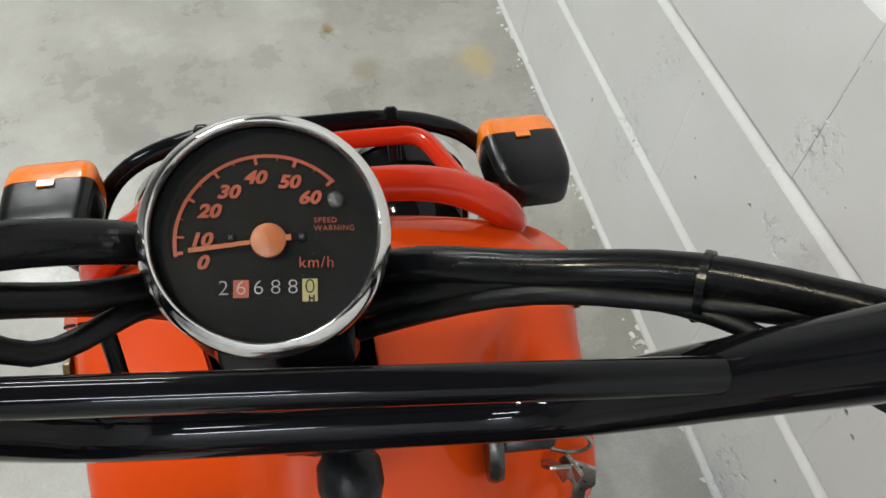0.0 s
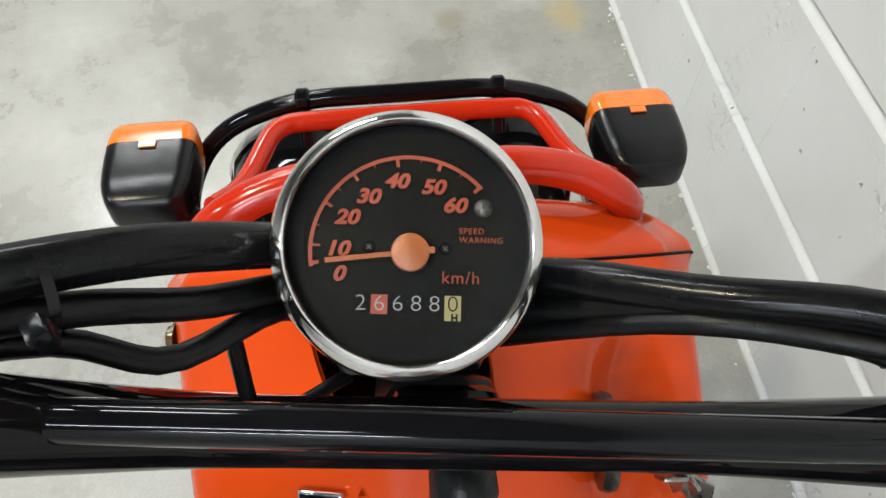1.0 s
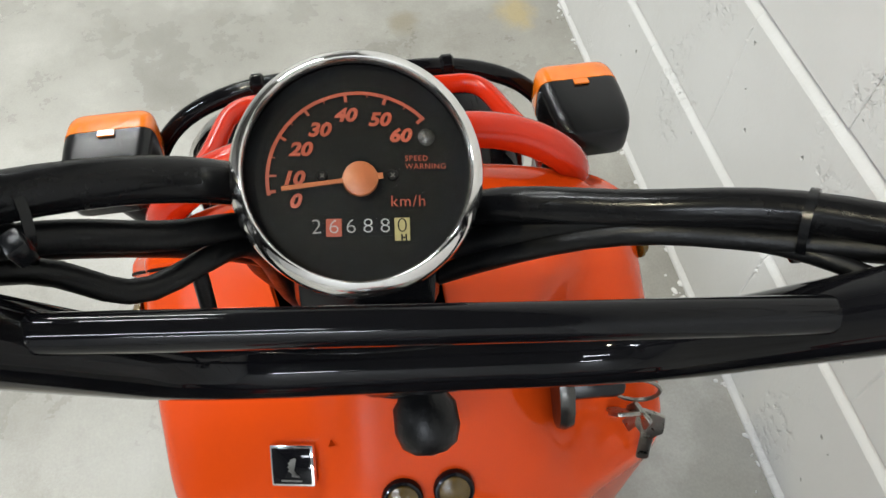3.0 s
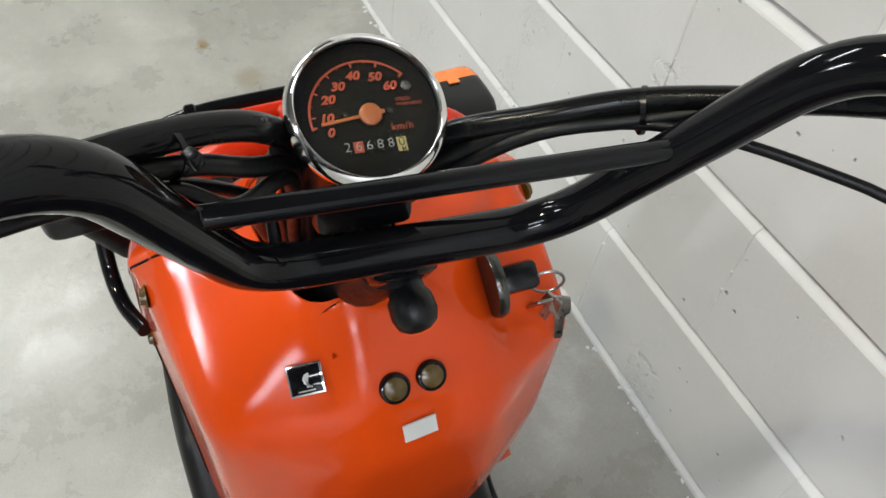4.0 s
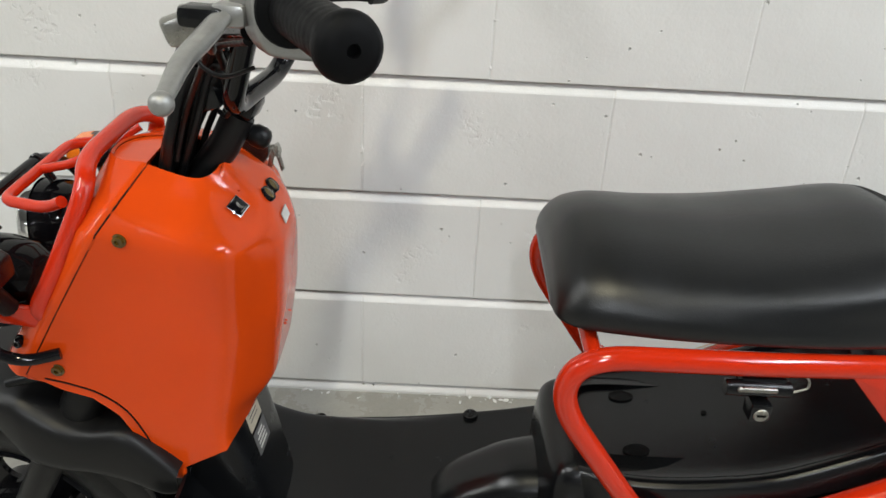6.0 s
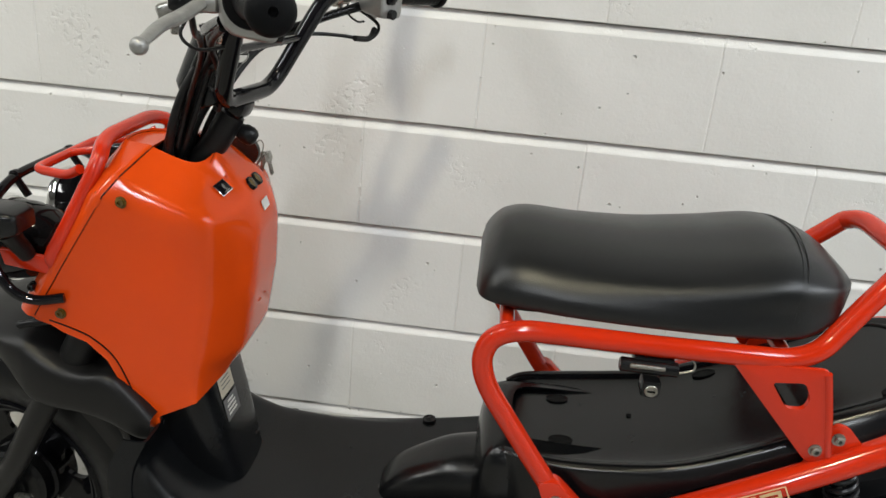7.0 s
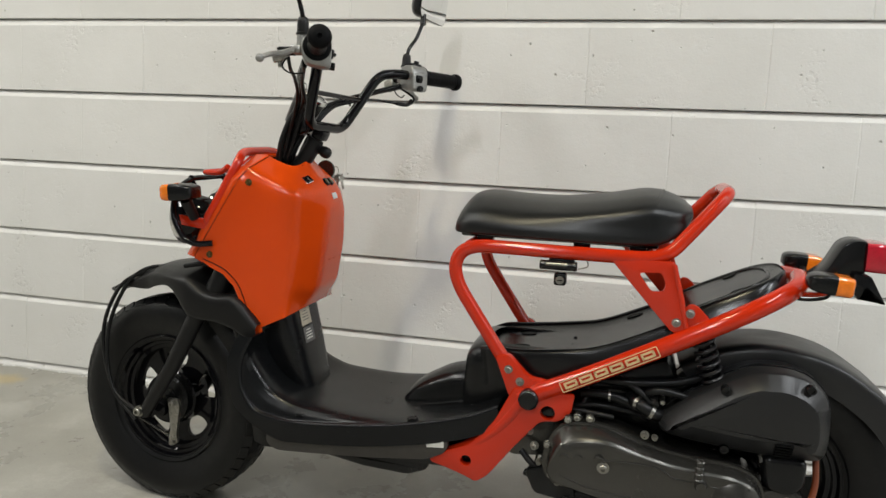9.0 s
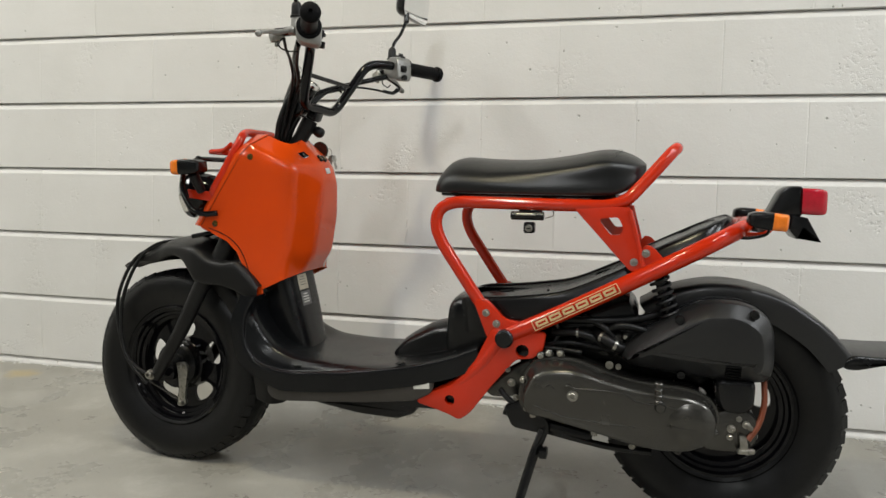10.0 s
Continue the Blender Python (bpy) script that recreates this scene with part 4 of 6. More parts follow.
def build_carrier():
    # red carrier loop round the cover, and twin lamps with their black guard
    def both(pts):
        return [(x, CY - y, z) for x, y, z in pts] + [(x, CY + y, z) for x, y, z in pts[::-1]]
    loop = [(-0.430, 0.105, 0.640), (-0.480, 0.130, 0.652), (-0.454, 0.126, 0.696), (-0.414, 0.106, 0.784), (-0.428, 0.066, 0.800)]
    part("carrier_loop", sweep(bmesh.new(), rounded(both(loop), 0.032), 0.0095, 14), RED, scooter, "red tubular front carrier")
    hoop = [(-0.440, 0.104, 0.770), (-0.464, 0.092, 0.756), (-0.513, 0.076, 0.754), (-0.514, 0.05, 0.754)]
    part("carrier_hoop", sweep(bmesh.new(), rounded(both(hoop), 0.016), 0.0060, 10), RED, scooter)
    part("carrier_strut", tube([(-0.427, CY, 0.801), (-0.468, CY, 0.765), (-0.514, CY, 0.754)], 0.005, 0.02, 10), RED, scooter)
    for s in (-1, 1):
        c = V(-0.540, CY + s * 0.070, 0.656)
        shell = turned(bmesh.new(), [(0.0, 0.062), (0.022, 0.060), (0.038, 0.045), (0.049, 0.012), (0.052, -0.012), (0.053, -0.022), (0.049, -0.026), (0.046, -0.024)], c, (1, 0, 0.10), 36)
        h = part("headlight", shell, BLACK_GLOSS, scooter, "round black headlight")
        part("headlight_ring", turned(bmesh.new(), [(0.054, -0.024), (0.0555, -0.018), (0.054, -0.012)], c, (1, 0, 0.10), 36), CHROME, h)
        part("headlight_lens", turned(bmesh.new(), [(0.047, -0.024), (0.03, -0.031), (0, -0.034)], c, (1, 0, 0.10), 32), CHROME, h, "clear headlight lens")
    guard = [(-0.455, 0.140, 0.616), (-0.488, 0.152, 0.612), (-0.516, 0.155, 0.626), (-0.540, 0.150, 0.670), (-0.550, 0.122, 0.715), (-0.550, 0.070, 0.738)]
    part("lamp_guard", sweep(bmesh.new(), rounded(both(guard), 0.03), 0.0062, 12), BLACK_GLOSS, scooter, "black tube guard round the headlights")
    for s in (-1, 1):
        part("guard_clamp", rod((-0.550, CY + s * 0.058, 0.738), (-0.550, CY + s * 0.067, 0.738), 0.0072), BLACK_GLOSS, scooter)
        part("guard_stay", tube([(-0.550, CY + s * 0.063, 0.736), (-0.535, CY + s * 0.063, 0.712)], 0.005, 0.01, 10), BLACK_GLOSS, scooter)
        bracket = plate([(-0.535, 0.668), (-0.48, 0.664), (-0.462, 0.66), (-0.462, 0.640), (-0.53, 0.648)], CY + s * 0.130 - 0.004, CY + s * 0.130 + 0.004, 0.001)
        part("signal_bracket", bracket, RED, scooter, "red signal bracket")
        # turn signals, amber half to the front
        m = Matrix.Translation((-0.5265, 0.010 + s * 0.153, 0.717)) @ Matrix.Rotation(radians(-3), 4, "Y")
        body = skin([[(0.047, y * 0.6, z * 0.55) for y, z in RSQ], [(0.043, y * 0.80, z * 0.75) for y, z in RSQ], [(0.030, y * 0.95, z * 0.94) for y, z in RSQ], [(0.010, y, z) for y, z in RSQ], [(0.0, y, z) for y, z in RSQ]], len(RSQ), 16, loop=False, caps=True)
        body.transform(m)
        sg = part("front_turn_signal", body, PLASTIC, scooter, "black turn signal with an amber lens", 50)
        lens = skin([[(-0.0004, y * 1.01, z * 1.01) for y, z in RSQ], [(-0.010, y * 0.99, z * 0.99) for y, z in RSQ], [(-0.017, y * 0.93, z * 0.92) for y, z in RSQ], [(-0.0215, y * 0.78, z * 0.72) for y, z in RSQ], [(-0.0225, y * 0.3, z * 0.3) for y, z in RSQ]], len(RSQ), 18, caps=True)
        lens.transform(m)
        part("amber_lens", lens, AMBER, sg, "amber lens", 50)
        mk = block((0.004, 0, 0.0179), (0.005, 0.010, 0.001), 0)
        mk.transform(m)
        part("lens_catch", mk, AMBER, sg)
        part("signal_stalk", sweep(bmesh.new(), [(-0.505, 0.006 + s * 0.148, 0.702), (-0.500, CY + s * 0.132, 0.664)], [0.012, 0.010], 12), RUBBER, sg)
    part("lamp_harness", hose([(-0.47, -0.04, 0.60), (-0.51, -0.02, 0.62), (-0.49, 0.03, 0.66), (-0.45, 0.04, 0.70)], 0.006), RUBBER, scooter)
    part("lamp_harness", hose([(-0.53, -0.11, 0.56), (-0.47, -0.10, 0.575), (-0.44, -0.08, 0.60)], 0.005), RUBBER, scooter)
    for z, y in ((0.555, -0.105), (0.575, -0.112), (0.540, -0.10)):
        part("clamp_bolt", bolt((-0.500, y, z + 0.045), (-0.2, -1, 0), 0.005, 0.008), PLASTIC, scooter)


def squarish(w, h, r, n=5):
    pts = soft2([(-w, -h), (w, -h), (w, h), (-w, h)], r, n)
    return pts + [pts[0]]


RSQ = squarish(0.0278, 0.0168, 0.0095)




def build_handlebar():
    ends = {-1: (V(-0.197, -0.173, 0.984), V(0.513, -0.858, 0.0)), 1: (V(-0.188, 0.182, 0.989), V(0.464, 0.886, 0.0))}
    pts = [ends[-1][0] + ends[-1][1] * 0.17, ends[-1][0], V(-0.226, -0.110, 0.978), V(-0.274, -0.058, 0.857), V(-0.272, 0.088, 0.857), V(-0.219, 0.153, 0.982), ends[1][0], ends[1][0] + ends[1][1] * 0.17]
    bar = spart("handlebar", sweep(bmesh.new(), rounded(pts, 0.03, 9), 0.0108, 18), BLACK_GLOSS, scooter, "glossy black tubular handlebar")
    spart("crossbar", sweep(bmesh.new(), [(-0.2500, -0.084, 0.921), (-0.2440, 0.124, 0.923)], 0.0050, 14), BLACK_GLOSS, bar)
    for s in (-1, 1):
        weld = turned(bmesh.new(), [(0.0047, 0), (0.0056, 0.002), (0.0066, 0.006), (0.0070, 0.009)], (-0.2442, 0.114, 0.923) if s > 0 else (-0.2498, -0.074, 0.921), (0, s, 0), 14)
        for v in weld.verts:
            v.co += V(0, noise.noise(v.co * 260) * 0.0012, noise.noise(v.co * 300 + V(3, 1, 2)) * 0.0012)
        spart("weld_bead", weld, BLACK_GLOSS, bar)
    spart("bar_clamp", block((-0.282, 0.012, 0.842), (0.026, 0.036, 0.024), 0.006, pose(0, 0, 0, 0, 26, 0)), BLACK_GLOSS, scooter, "black handlebar clamp")
    for s, side in ((-1, "left"), (1, "right")):
        a, d = ends[s]
        d = d.normalized()
        def along(t, dx=0.0, dz=0.0):
            return a + d * t + V(dx, 0, dz)
        # rubber grip with ribs and flange
        prof = [(0.0112, 0.070), (0.0245, 0.0705), (0.0250, 0.0725), (0.0240, 0.0745), (0.0172, 0.0765)]
        for k in range(11):
            t = 0.079 + k * 0.0087
            prof += [(0.0166 - 0.00004 * k, t), (0.0168 - 0.00004 * k, t + 0.002), (0.0168 - 0.00004 * k, t + 0.005), (0.0166 - 0.00004 * k, t + 0.0068)]
        prof += [(0.0180, 0.174), (0.0195, 0.177), (0.0199, 0.181), (0.0190, 0.1855), (0.0155, 0.1895), (0.0095, 0.1915), (0.0040, 0.192), (0.0034, 0.187), (0, 0.187)]
        spart("grip", turned(bmesh.new(), prof, a, d, 30), GRIP, bar, "black rubber grip")
        # switch housing, two silver halves
        q = (d * s).to_track_quat("Y", "Z").to_matrix().to_4x4()
        hm = Matrix.Translation(along(0.050)) @ q
        hs = skin([[(x * 0.90, -0.022, z * 0.90) for x, z in SWH], [(x, -0.018, z) for x, z in SWH], [(x * 1.04, 0.0, z * 1.04) for x, z in SWH], [(x, 0.018, z) for x, z in SWH], [(x * 0.86, 0.022, z * 0.86) for x, z in SWH]], len(SWH), 14, caps=True)
        hs.transform(hm)
        sh = spart("switch_housing", hs, ALLOY, scooter, "silver switch housing on the handlebar", 42)
        seam = block((0.0, 0, 0.002), (0.0505, 0.0375, 0.0010), 0)
        seam.transform(hm)
        spart("housing_seam", seam, PLASTIC, sh)
        for c, sz, nm, tl in (((0.0245, -0.006 * s, -0.008), (0.012, 0.017, 0.017), "signal_switch", 10), ((0.004, 0.001 * s, 0.0250), (0.028, 0.015, 0.007), "dip_switch", 12)):
            bb = block((0, 0, 0), sz, 0.003)
            bb.transform(hm @ Matrix.Translation(c) @ Matrix.Rotation(radians(tl), 4, "Y"))
            swp = spart(nm, bb, PLASTIC, sh, "black plastic switch")
            fin = block((0.001, 0, 0.004) if nm == "dip_switch" else (0.006, 0, 0), (0.005, sz[1] * 0.9, 0.010) if nm == "dip_switch" else (0.008, 0.012, 0.006), 0.002)
            fin.transform(hm @ Matrix.Translation(c) @ Matrix.Rotation(radians(tl), 4, "Y"))
            spart("switch_fin", fin, PLASTIC, sh)
        spart("horn_button", rod(hm @ V(0.020, -0.004 * s, -0.029), hm @ V(0.033, -0.004 * s, -0.030), 0.0070), PLASTIC, sh, "black push button")
        mk = block((0.0252, 0.003 * s, 0.008), (0.0012, 0.014, 0.004), 0.0005)
        mk.transform(hm)
        spart("raised_mark", mk, ALLOY, sh)
        # lever perch and lever
        spart("lever_perch", block(hm @ V(-0.033, -0.004 * s, -0.006), (0.024, 0.024, 0.016), 0.005), ALLOY, scooter, "silver lever perch")
        spart("perch_cap", block(hm @ V(-0.050, -0.010 * s, -0.008), (0.032, 0.022, 0.014), 0.004), PLASTIC, scooter)
        arm = block((0, 0, 0), (0.030, 0.017, 0.019), 0.004)
        arm.transform(hm @ Matrix.Translation((-0.062, -0.018 * s, -0.016)) @ Matrix.Rotation(radians(-18), 4, "Y"))
        spart("brake_joint", arm, STEEL, scooter, "worn steel brake cable joint")
        spart("joint_bolt", rod(hm @ V(-0.062, -0.018 * s, -0.002), hm @ V(-0.062, -0.018 * s, -0.036), 0.004), STEEL, scooter)
        spart("switch_wire", hose([hm @ V(-0.046, -0.014 * s, -0.012), hm @ V(-0.058, -0.006 * s, -0.034), hm @ V(-0.044, 0.0, -0.046), hm @ V(-0.020, -0.010 * s, -0.044)], 0.0016, 8), RUBBER, scooter)
        p0 = hm @ V(-0.040, 0.0, -0.006)
        tip = V(-0.204, 0.342 * s, 0.949)
        lv = spline([p0, p0 * 0.72 + tip * 0.28 + V(-0.004, 0, -0.002), p0 * 0.4 + tip * 0.6 + V(-0.004, 0, 0.001), p0 * 0.12 + tip * 0.88 + V(-0.001, 0, 0.001), tip], 22)
        lever = sweep(bmesh.new(), lv, [0.0080, 0.0085, 0.0085, 0.0075, 0.0065, 0.0058, 0.0054], 12, flat=0.62)
        bmesh.ops.create_icosphere(lever, subdivisions=3, radius=0.0072, matrix=Matrix.Translation(tip))
        spart("brake_lever", lever, ALLOY, scooter, "silver brake lever with a ball end")
        # mirror: stalk with rubber boot, head with glass
        b0 = hm @ V(-0.024, -0.004 * s, 0.012)
        spart("mirror_mount", rod(b0 - V(0, 0, 0.012), b0 + V(0, 0, 0.010), 0.0110, 0.0105), ALLOY, scooter)
        mb = b0 + V(0, 0, 0.009)
        mh = mb + (V(0.018, 0.046, 0.107) if s > 0 else V(-0.030, -0.026, 0.160))
        spart("mirror_boot", turned(bmesh.new(), [(0, 0), (0.0125, 0), (0.0125, 0.003), (0.0105, 0.005), (0.0098, 0.022), (0.0085, 0.028), (0.005, 0.031), (0, 0.031)], mb, (0, 0.06 * s, 1), 24), RUBBER, scooter)
        spart("mirror_stalk", sweep(bmesh.new(), spline([mb + V(0, 0, 0.02), mb + V(0.001, 0.012 * s, 0.045), mb * 0.35 + mh * 0.65 + V(0, -0.004 * s, 0.0), mh], 18), 0.0042, 10), BLACK_GLOSS, scooter, "black mirror stalk")
        mm = Matrix.Translation(mh + V(0.004, 0.052 * s, 0.055)) @ Matrix.Rotation(radians(-3 * s), 4, "Z") @ Matrix.Rotation(radians(6), 4, "Y")
        RM = squarish(0.076, 0.042, 0.024)
        hd = skin([[(-0.038, y * 0.25, z * 0.25) for y, z in RM], [(-0.034, y * 0.6, z * 0.6) for y, z in RM], [(-0.018, y * 0.92, z * 0.92) for y, z in RM], [(0.0, y, z) for y, z in RM], [(0.004, y * 0.99, z * 0.99) for y, z in RM], [(0.004, y * 0.93, z * 0.93) for y, z in RM]], len(RM), 18, caps=True)
        hd.transform(mm)
        head = spart("mirror_head", hd, PLASTIC, scooter, "black rear-view mirror head", 50)
        gl = skin([[(0.0042, y * 0.93, z * 0.93) for y, z in RM], [(0.0052, y * 0.92, z * 0.92) for y, z in RM], [(0.0054, y * 0.2, z * 0.2) for y, z in RM]], len(RM), 5, caps=True)
        gl.transform(mm)
        spart("mirror_glass", gl, MIRROR, head, "mirror glass")
        spart("mirror_ball", rod(mh - V(0, 0, 0.004), mh + V(0, 0.004 * s, 0.022), 0.0075, 0.006), PLASTIC, head)
    # harness sleeves and cables that run down past the instrument
    def run(pts, r, lab):
        spart("cable", hose(pts, r), SLEEVE if "sleeve" in lab else RUBBER, scooter, lab)
    run([(-0.190, 0.225, 0.968), (-0.238, 0.168, 0.945), (-0.274, 0.119, 0.9255), (-0.289, 0.078, 0.911), (-0.312, 0.034, 0.885), (-0.345, 0.012, 0.815), (-0.36, 0.0, 0.76)], 0.0058, "black harness sleeve")
    run([(-0.192, 0.225, 0.964), (-0.243, 0.168, 0.942), (-0.275, 0.116, 0.919), (-0.290, 0.072, 0.905), (-0.310, 0.028, 0.868), (-0.338, 0.012, 0.815), (-0.35, 0.0, 0.76)], 0.0046, "black throttle cable")
    run([(-0.186, 0.225, 0.966), (-0.238, 0.168, 0.942), (-0.270, 0.115, 0.918), (-0.286, 0.070, 0.903), (-0.305, 0.028, 0.86), (-0.33, 0.02, 0.81), (-0.345, 0.015, 0.76)], 0.0036, "black cable")
    run([(-0.200, -0.205, 0.962), (-0.253, -0.130, 0.9455), (-0.280, -0.080, 0.935), (-0.298, -0.046, 0.918), (-0.322, -0.030, 0.880), (-0.348, -0.028, 0.81), (-0.365, -0.02, 0.75)], 0.0064, "black harness sleeve")
    run([(-0.202, -0.203, 0.955), (-0.248, -0.130, 0.935), (-0.270, -0.086, 0.918), (-0.276, -0.062, 0.898), (-0.298, -0.036, 0.888), (-0.325, -0.030, 0.82), (-0.35, -0.02, 0.76)], 0.0036, "black brake cable")
    run([(-0.204, -0.200, 0.958), (-0.250, -0.130, 0.940), (-0.273, -0.083, 0.926), (-0.287, -0.055, 0.908), (-0.310, -0.028, 0.88), (-0.335, -0.02, 0.81), (-0.35, -0.01, 0.76)], 0.0044, "black twisted cable")
    run([(-0.285, -0.048, 0.895), (-0.278, -0.046, 0.860), (-0.285, -0.040, 0.845), (-0.30, -0.02, 0.842)], 0.0025, "thin black cable")
    run([(-0.335, 0.020, 0.895), (-0.348, 0.010, 0.85), (-0.356, 0.0, 0.80), (-0.365, -0.01, 0.74)], 0.0045, "black speedometer cable")
    run([(-0.330, -0.020, 0.885), (-0.346, -0.028, 0.83), (-0.360, -0.030, 0.78), (-0.37, -0.02, 0.72)], 0.005, "black cable")
    run([(-0.314, -0.036, 0.890), (-0.330, -0.040, 0.860), (-0.343, -0.044, 0.82), (-0.354, -0.034, 0.78), (-0.365, -0.025, 0.73)], 0.0055, "black cable")
    run([(-0.322, -0.012, 0.880), (-0.345, -0.014, 0.835), (-0.361, -0.016, 0.795), (-0.368, -0.014, 0.73)], 0.006, "black harness sleeve")
    run([(-0.322, 0.014, 0.880), (-0.346, 0.016, 0.835), (-0.360, 0.018, 0.795), (-0.366, 0.016, 0.73)], 0.006, "black harness sleeve")
    # brake cables that leave the perches in a bow
    spart("cable", hose([(-0.205, 0.235, 0.965), (-0.170, 0.245, 0.941), (-0.175, 0.215, 0.922), (-0.205, 0.180, 0.926), (-0.238, 0.143, 0.927), (-0.266, 0.118, 0.918), (-0.287, 0.082, 0.906)], 0.0026), RUBBER, scooter, "thin black brake cable")
    spart("cable_boot", hose([(-0.1735, 0.238, 0.935), (-0.175, 0.216, 0.923), (-0.188, 0.188, 0.9235)], 0.0042, k=12), RUBBER, scooter)
    spart("cable", hose([(-0.218, -0.232, 0.966), (-0.226, -0.210, 0.948), (-0.252, -0.150, 0.937), (-0.284, -0.085, 0.908), (-0.325, -0.040, 0.845), (-0.345, -0.03, 0.79)], 0.0032), RUBBER, scooter, "thin black brake cable")
    # cable ties
    clip = block((0, 0, 0), (0.0065, 0.0050, 0.0068), 0.0012)
    clip.transform(Matrix.Translation((-0.2600, -0.0745, 0.9400)) @ Matrix.Rotation(radians(35), 4, "Z") @ Matrix.Rotation(radians(12), 4, "X"))
    spart("harness_clip", clip, PLASTIC, scooter, "black plastic harness clip")
    for y in (0.112, -0.118):
        c = V(-0.2745, 0.119, 0.9255) if y > 0 else V(-0.2765, -0.082, 0.934)
        spart("cable_tie", turned(bmesh.new(), [(0.0088, -0.0012), (0.0096, -0.0012), (0.0096, 0.0012), (0.0088, 0.0012)], c + V(0.001, 0, -0.0035), V(0.5, 0.75 * (1 if y > 0 else -1), 0.3), 20), PLASTIC, scooter, "black cable tie")
        spart("tie_head", block(c + V(0.004, 0, -0.013), (0.004, 0.004, 0.006), 0.001), PLASTIC, scooter)


SWH = soft2([(-0.018, -0.030), (0.020, -0.036), (0.025, -0.030), (0.025, 0.008), (0.017, 0.022), (-0.012, 0.024), (-0.026, 0.012), (-0.026, -0.012)], 0.009, 4)
SWH = SWH + [SWH[0]]


def build_speedometer():
    up = V(-0.878, 0.0, 0.478).normalized()
    right = V(0, 1, -0.02).normalized()
    nrm = right.cross(up).normalized()
    c = V(-0.2992, -0.0016, 0.9183)
    m = Matrix.Translation(c) @ Matrix((right, nrm.cross(right), nrm)).transposed().to_4x4()
    R = 0.0349
    cup = turned(bmesh.new(), [(0, -0.074), (0.022, -0.074), (0.0265, -0.068), (0.0295, -0.040), (0.0318, -0.014), (0.0332, -0.006), (R - 0.0012, 0.0)], (0, 0, 0), (0, 0, 1), 56, (1, 0, 0))
    cup.transform(m)
    sp = spart("speedometer", cup, PLASTIC, scooter, "round speedometer with chrome ring and black dial")
    ring = turned(bmesh.new(), [(R - 0.0012, -0.006), (R, -0.003), (R + 0.0001, 0.0015), (R - 0.0007, 0.0042), (R - 0.0016, 0.0054), (R - 0.0034, 0.0064), (R - 0.0040, 0.0060), (R - 0.0044, 0.0035)], (0, 0, 0), (0, 0, 1), 72, (1, 0, 0))
    ring.transform(m)
    spart("bezel", ring, CHROME, sp, "chrome bezel ring", 50)
    def disc(r, z, ri=0.0):
        return turned(bmesh.new(), [(ri, z), (r, z)], (0, 0, 0), (0, 0, 1), 64, (1, 0, 0))
    for nm, r, ri, z, mt in (("dial_edge", R - 0.0040, 0.0262, 0.0012, DIAL_RING), ("dial_face", 0.0266, 0.0, 0.0008, DIAL)):
        b = disc(r, z, ri)
        b.transform(m)
        spart(nm, b, mt, sp)
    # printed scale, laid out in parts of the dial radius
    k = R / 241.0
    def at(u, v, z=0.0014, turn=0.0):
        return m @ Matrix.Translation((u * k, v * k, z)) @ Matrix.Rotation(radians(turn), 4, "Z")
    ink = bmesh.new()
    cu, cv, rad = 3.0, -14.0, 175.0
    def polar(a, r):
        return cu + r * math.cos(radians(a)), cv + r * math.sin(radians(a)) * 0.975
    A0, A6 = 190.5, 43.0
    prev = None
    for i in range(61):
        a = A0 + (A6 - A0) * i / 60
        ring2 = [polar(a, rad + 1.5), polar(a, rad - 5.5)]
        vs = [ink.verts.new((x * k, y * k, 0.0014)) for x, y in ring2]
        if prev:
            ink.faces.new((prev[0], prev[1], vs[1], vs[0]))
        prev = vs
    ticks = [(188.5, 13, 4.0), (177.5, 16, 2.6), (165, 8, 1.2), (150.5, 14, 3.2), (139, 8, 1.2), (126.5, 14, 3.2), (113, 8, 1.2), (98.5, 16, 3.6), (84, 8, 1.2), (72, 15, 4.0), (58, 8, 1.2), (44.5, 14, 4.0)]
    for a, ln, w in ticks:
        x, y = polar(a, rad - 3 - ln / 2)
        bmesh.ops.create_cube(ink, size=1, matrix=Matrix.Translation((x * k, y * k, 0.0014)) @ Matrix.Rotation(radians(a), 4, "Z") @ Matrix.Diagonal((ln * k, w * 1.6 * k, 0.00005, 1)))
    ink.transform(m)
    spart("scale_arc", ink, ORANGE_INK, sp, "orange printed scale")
    for txt, u, v in (("0", -122, -54), ("10", -126, -10), ("20", -111, 46), ("30", -75, 84), ("40", -25, 113), ("50", 40, 104), ("60", 79, 72)):
        spart("numeral", letters(txt, 36 * k, at(u + 2, v - 3) @ Matrix.Diagonal((1.14, 1, 1, 1)), 0.25, 1.5 * k, 0.00003), ORANGE_INK, sp)
    spart("unit_text", letters("km/h", 31 * k, at(94, -60), 0.0, 0.0, 0.00003, space=1.12), ORANGE_INK, sp)
    for txt, v in (("SPEED", 24), ("WARNING", 8)):
        spart("warning_text", letters(txt, 15 * k, at(90, v), 0.0, 0.0, 0.00003, "LEFT", 1.14), ORANGE_INK, sp)
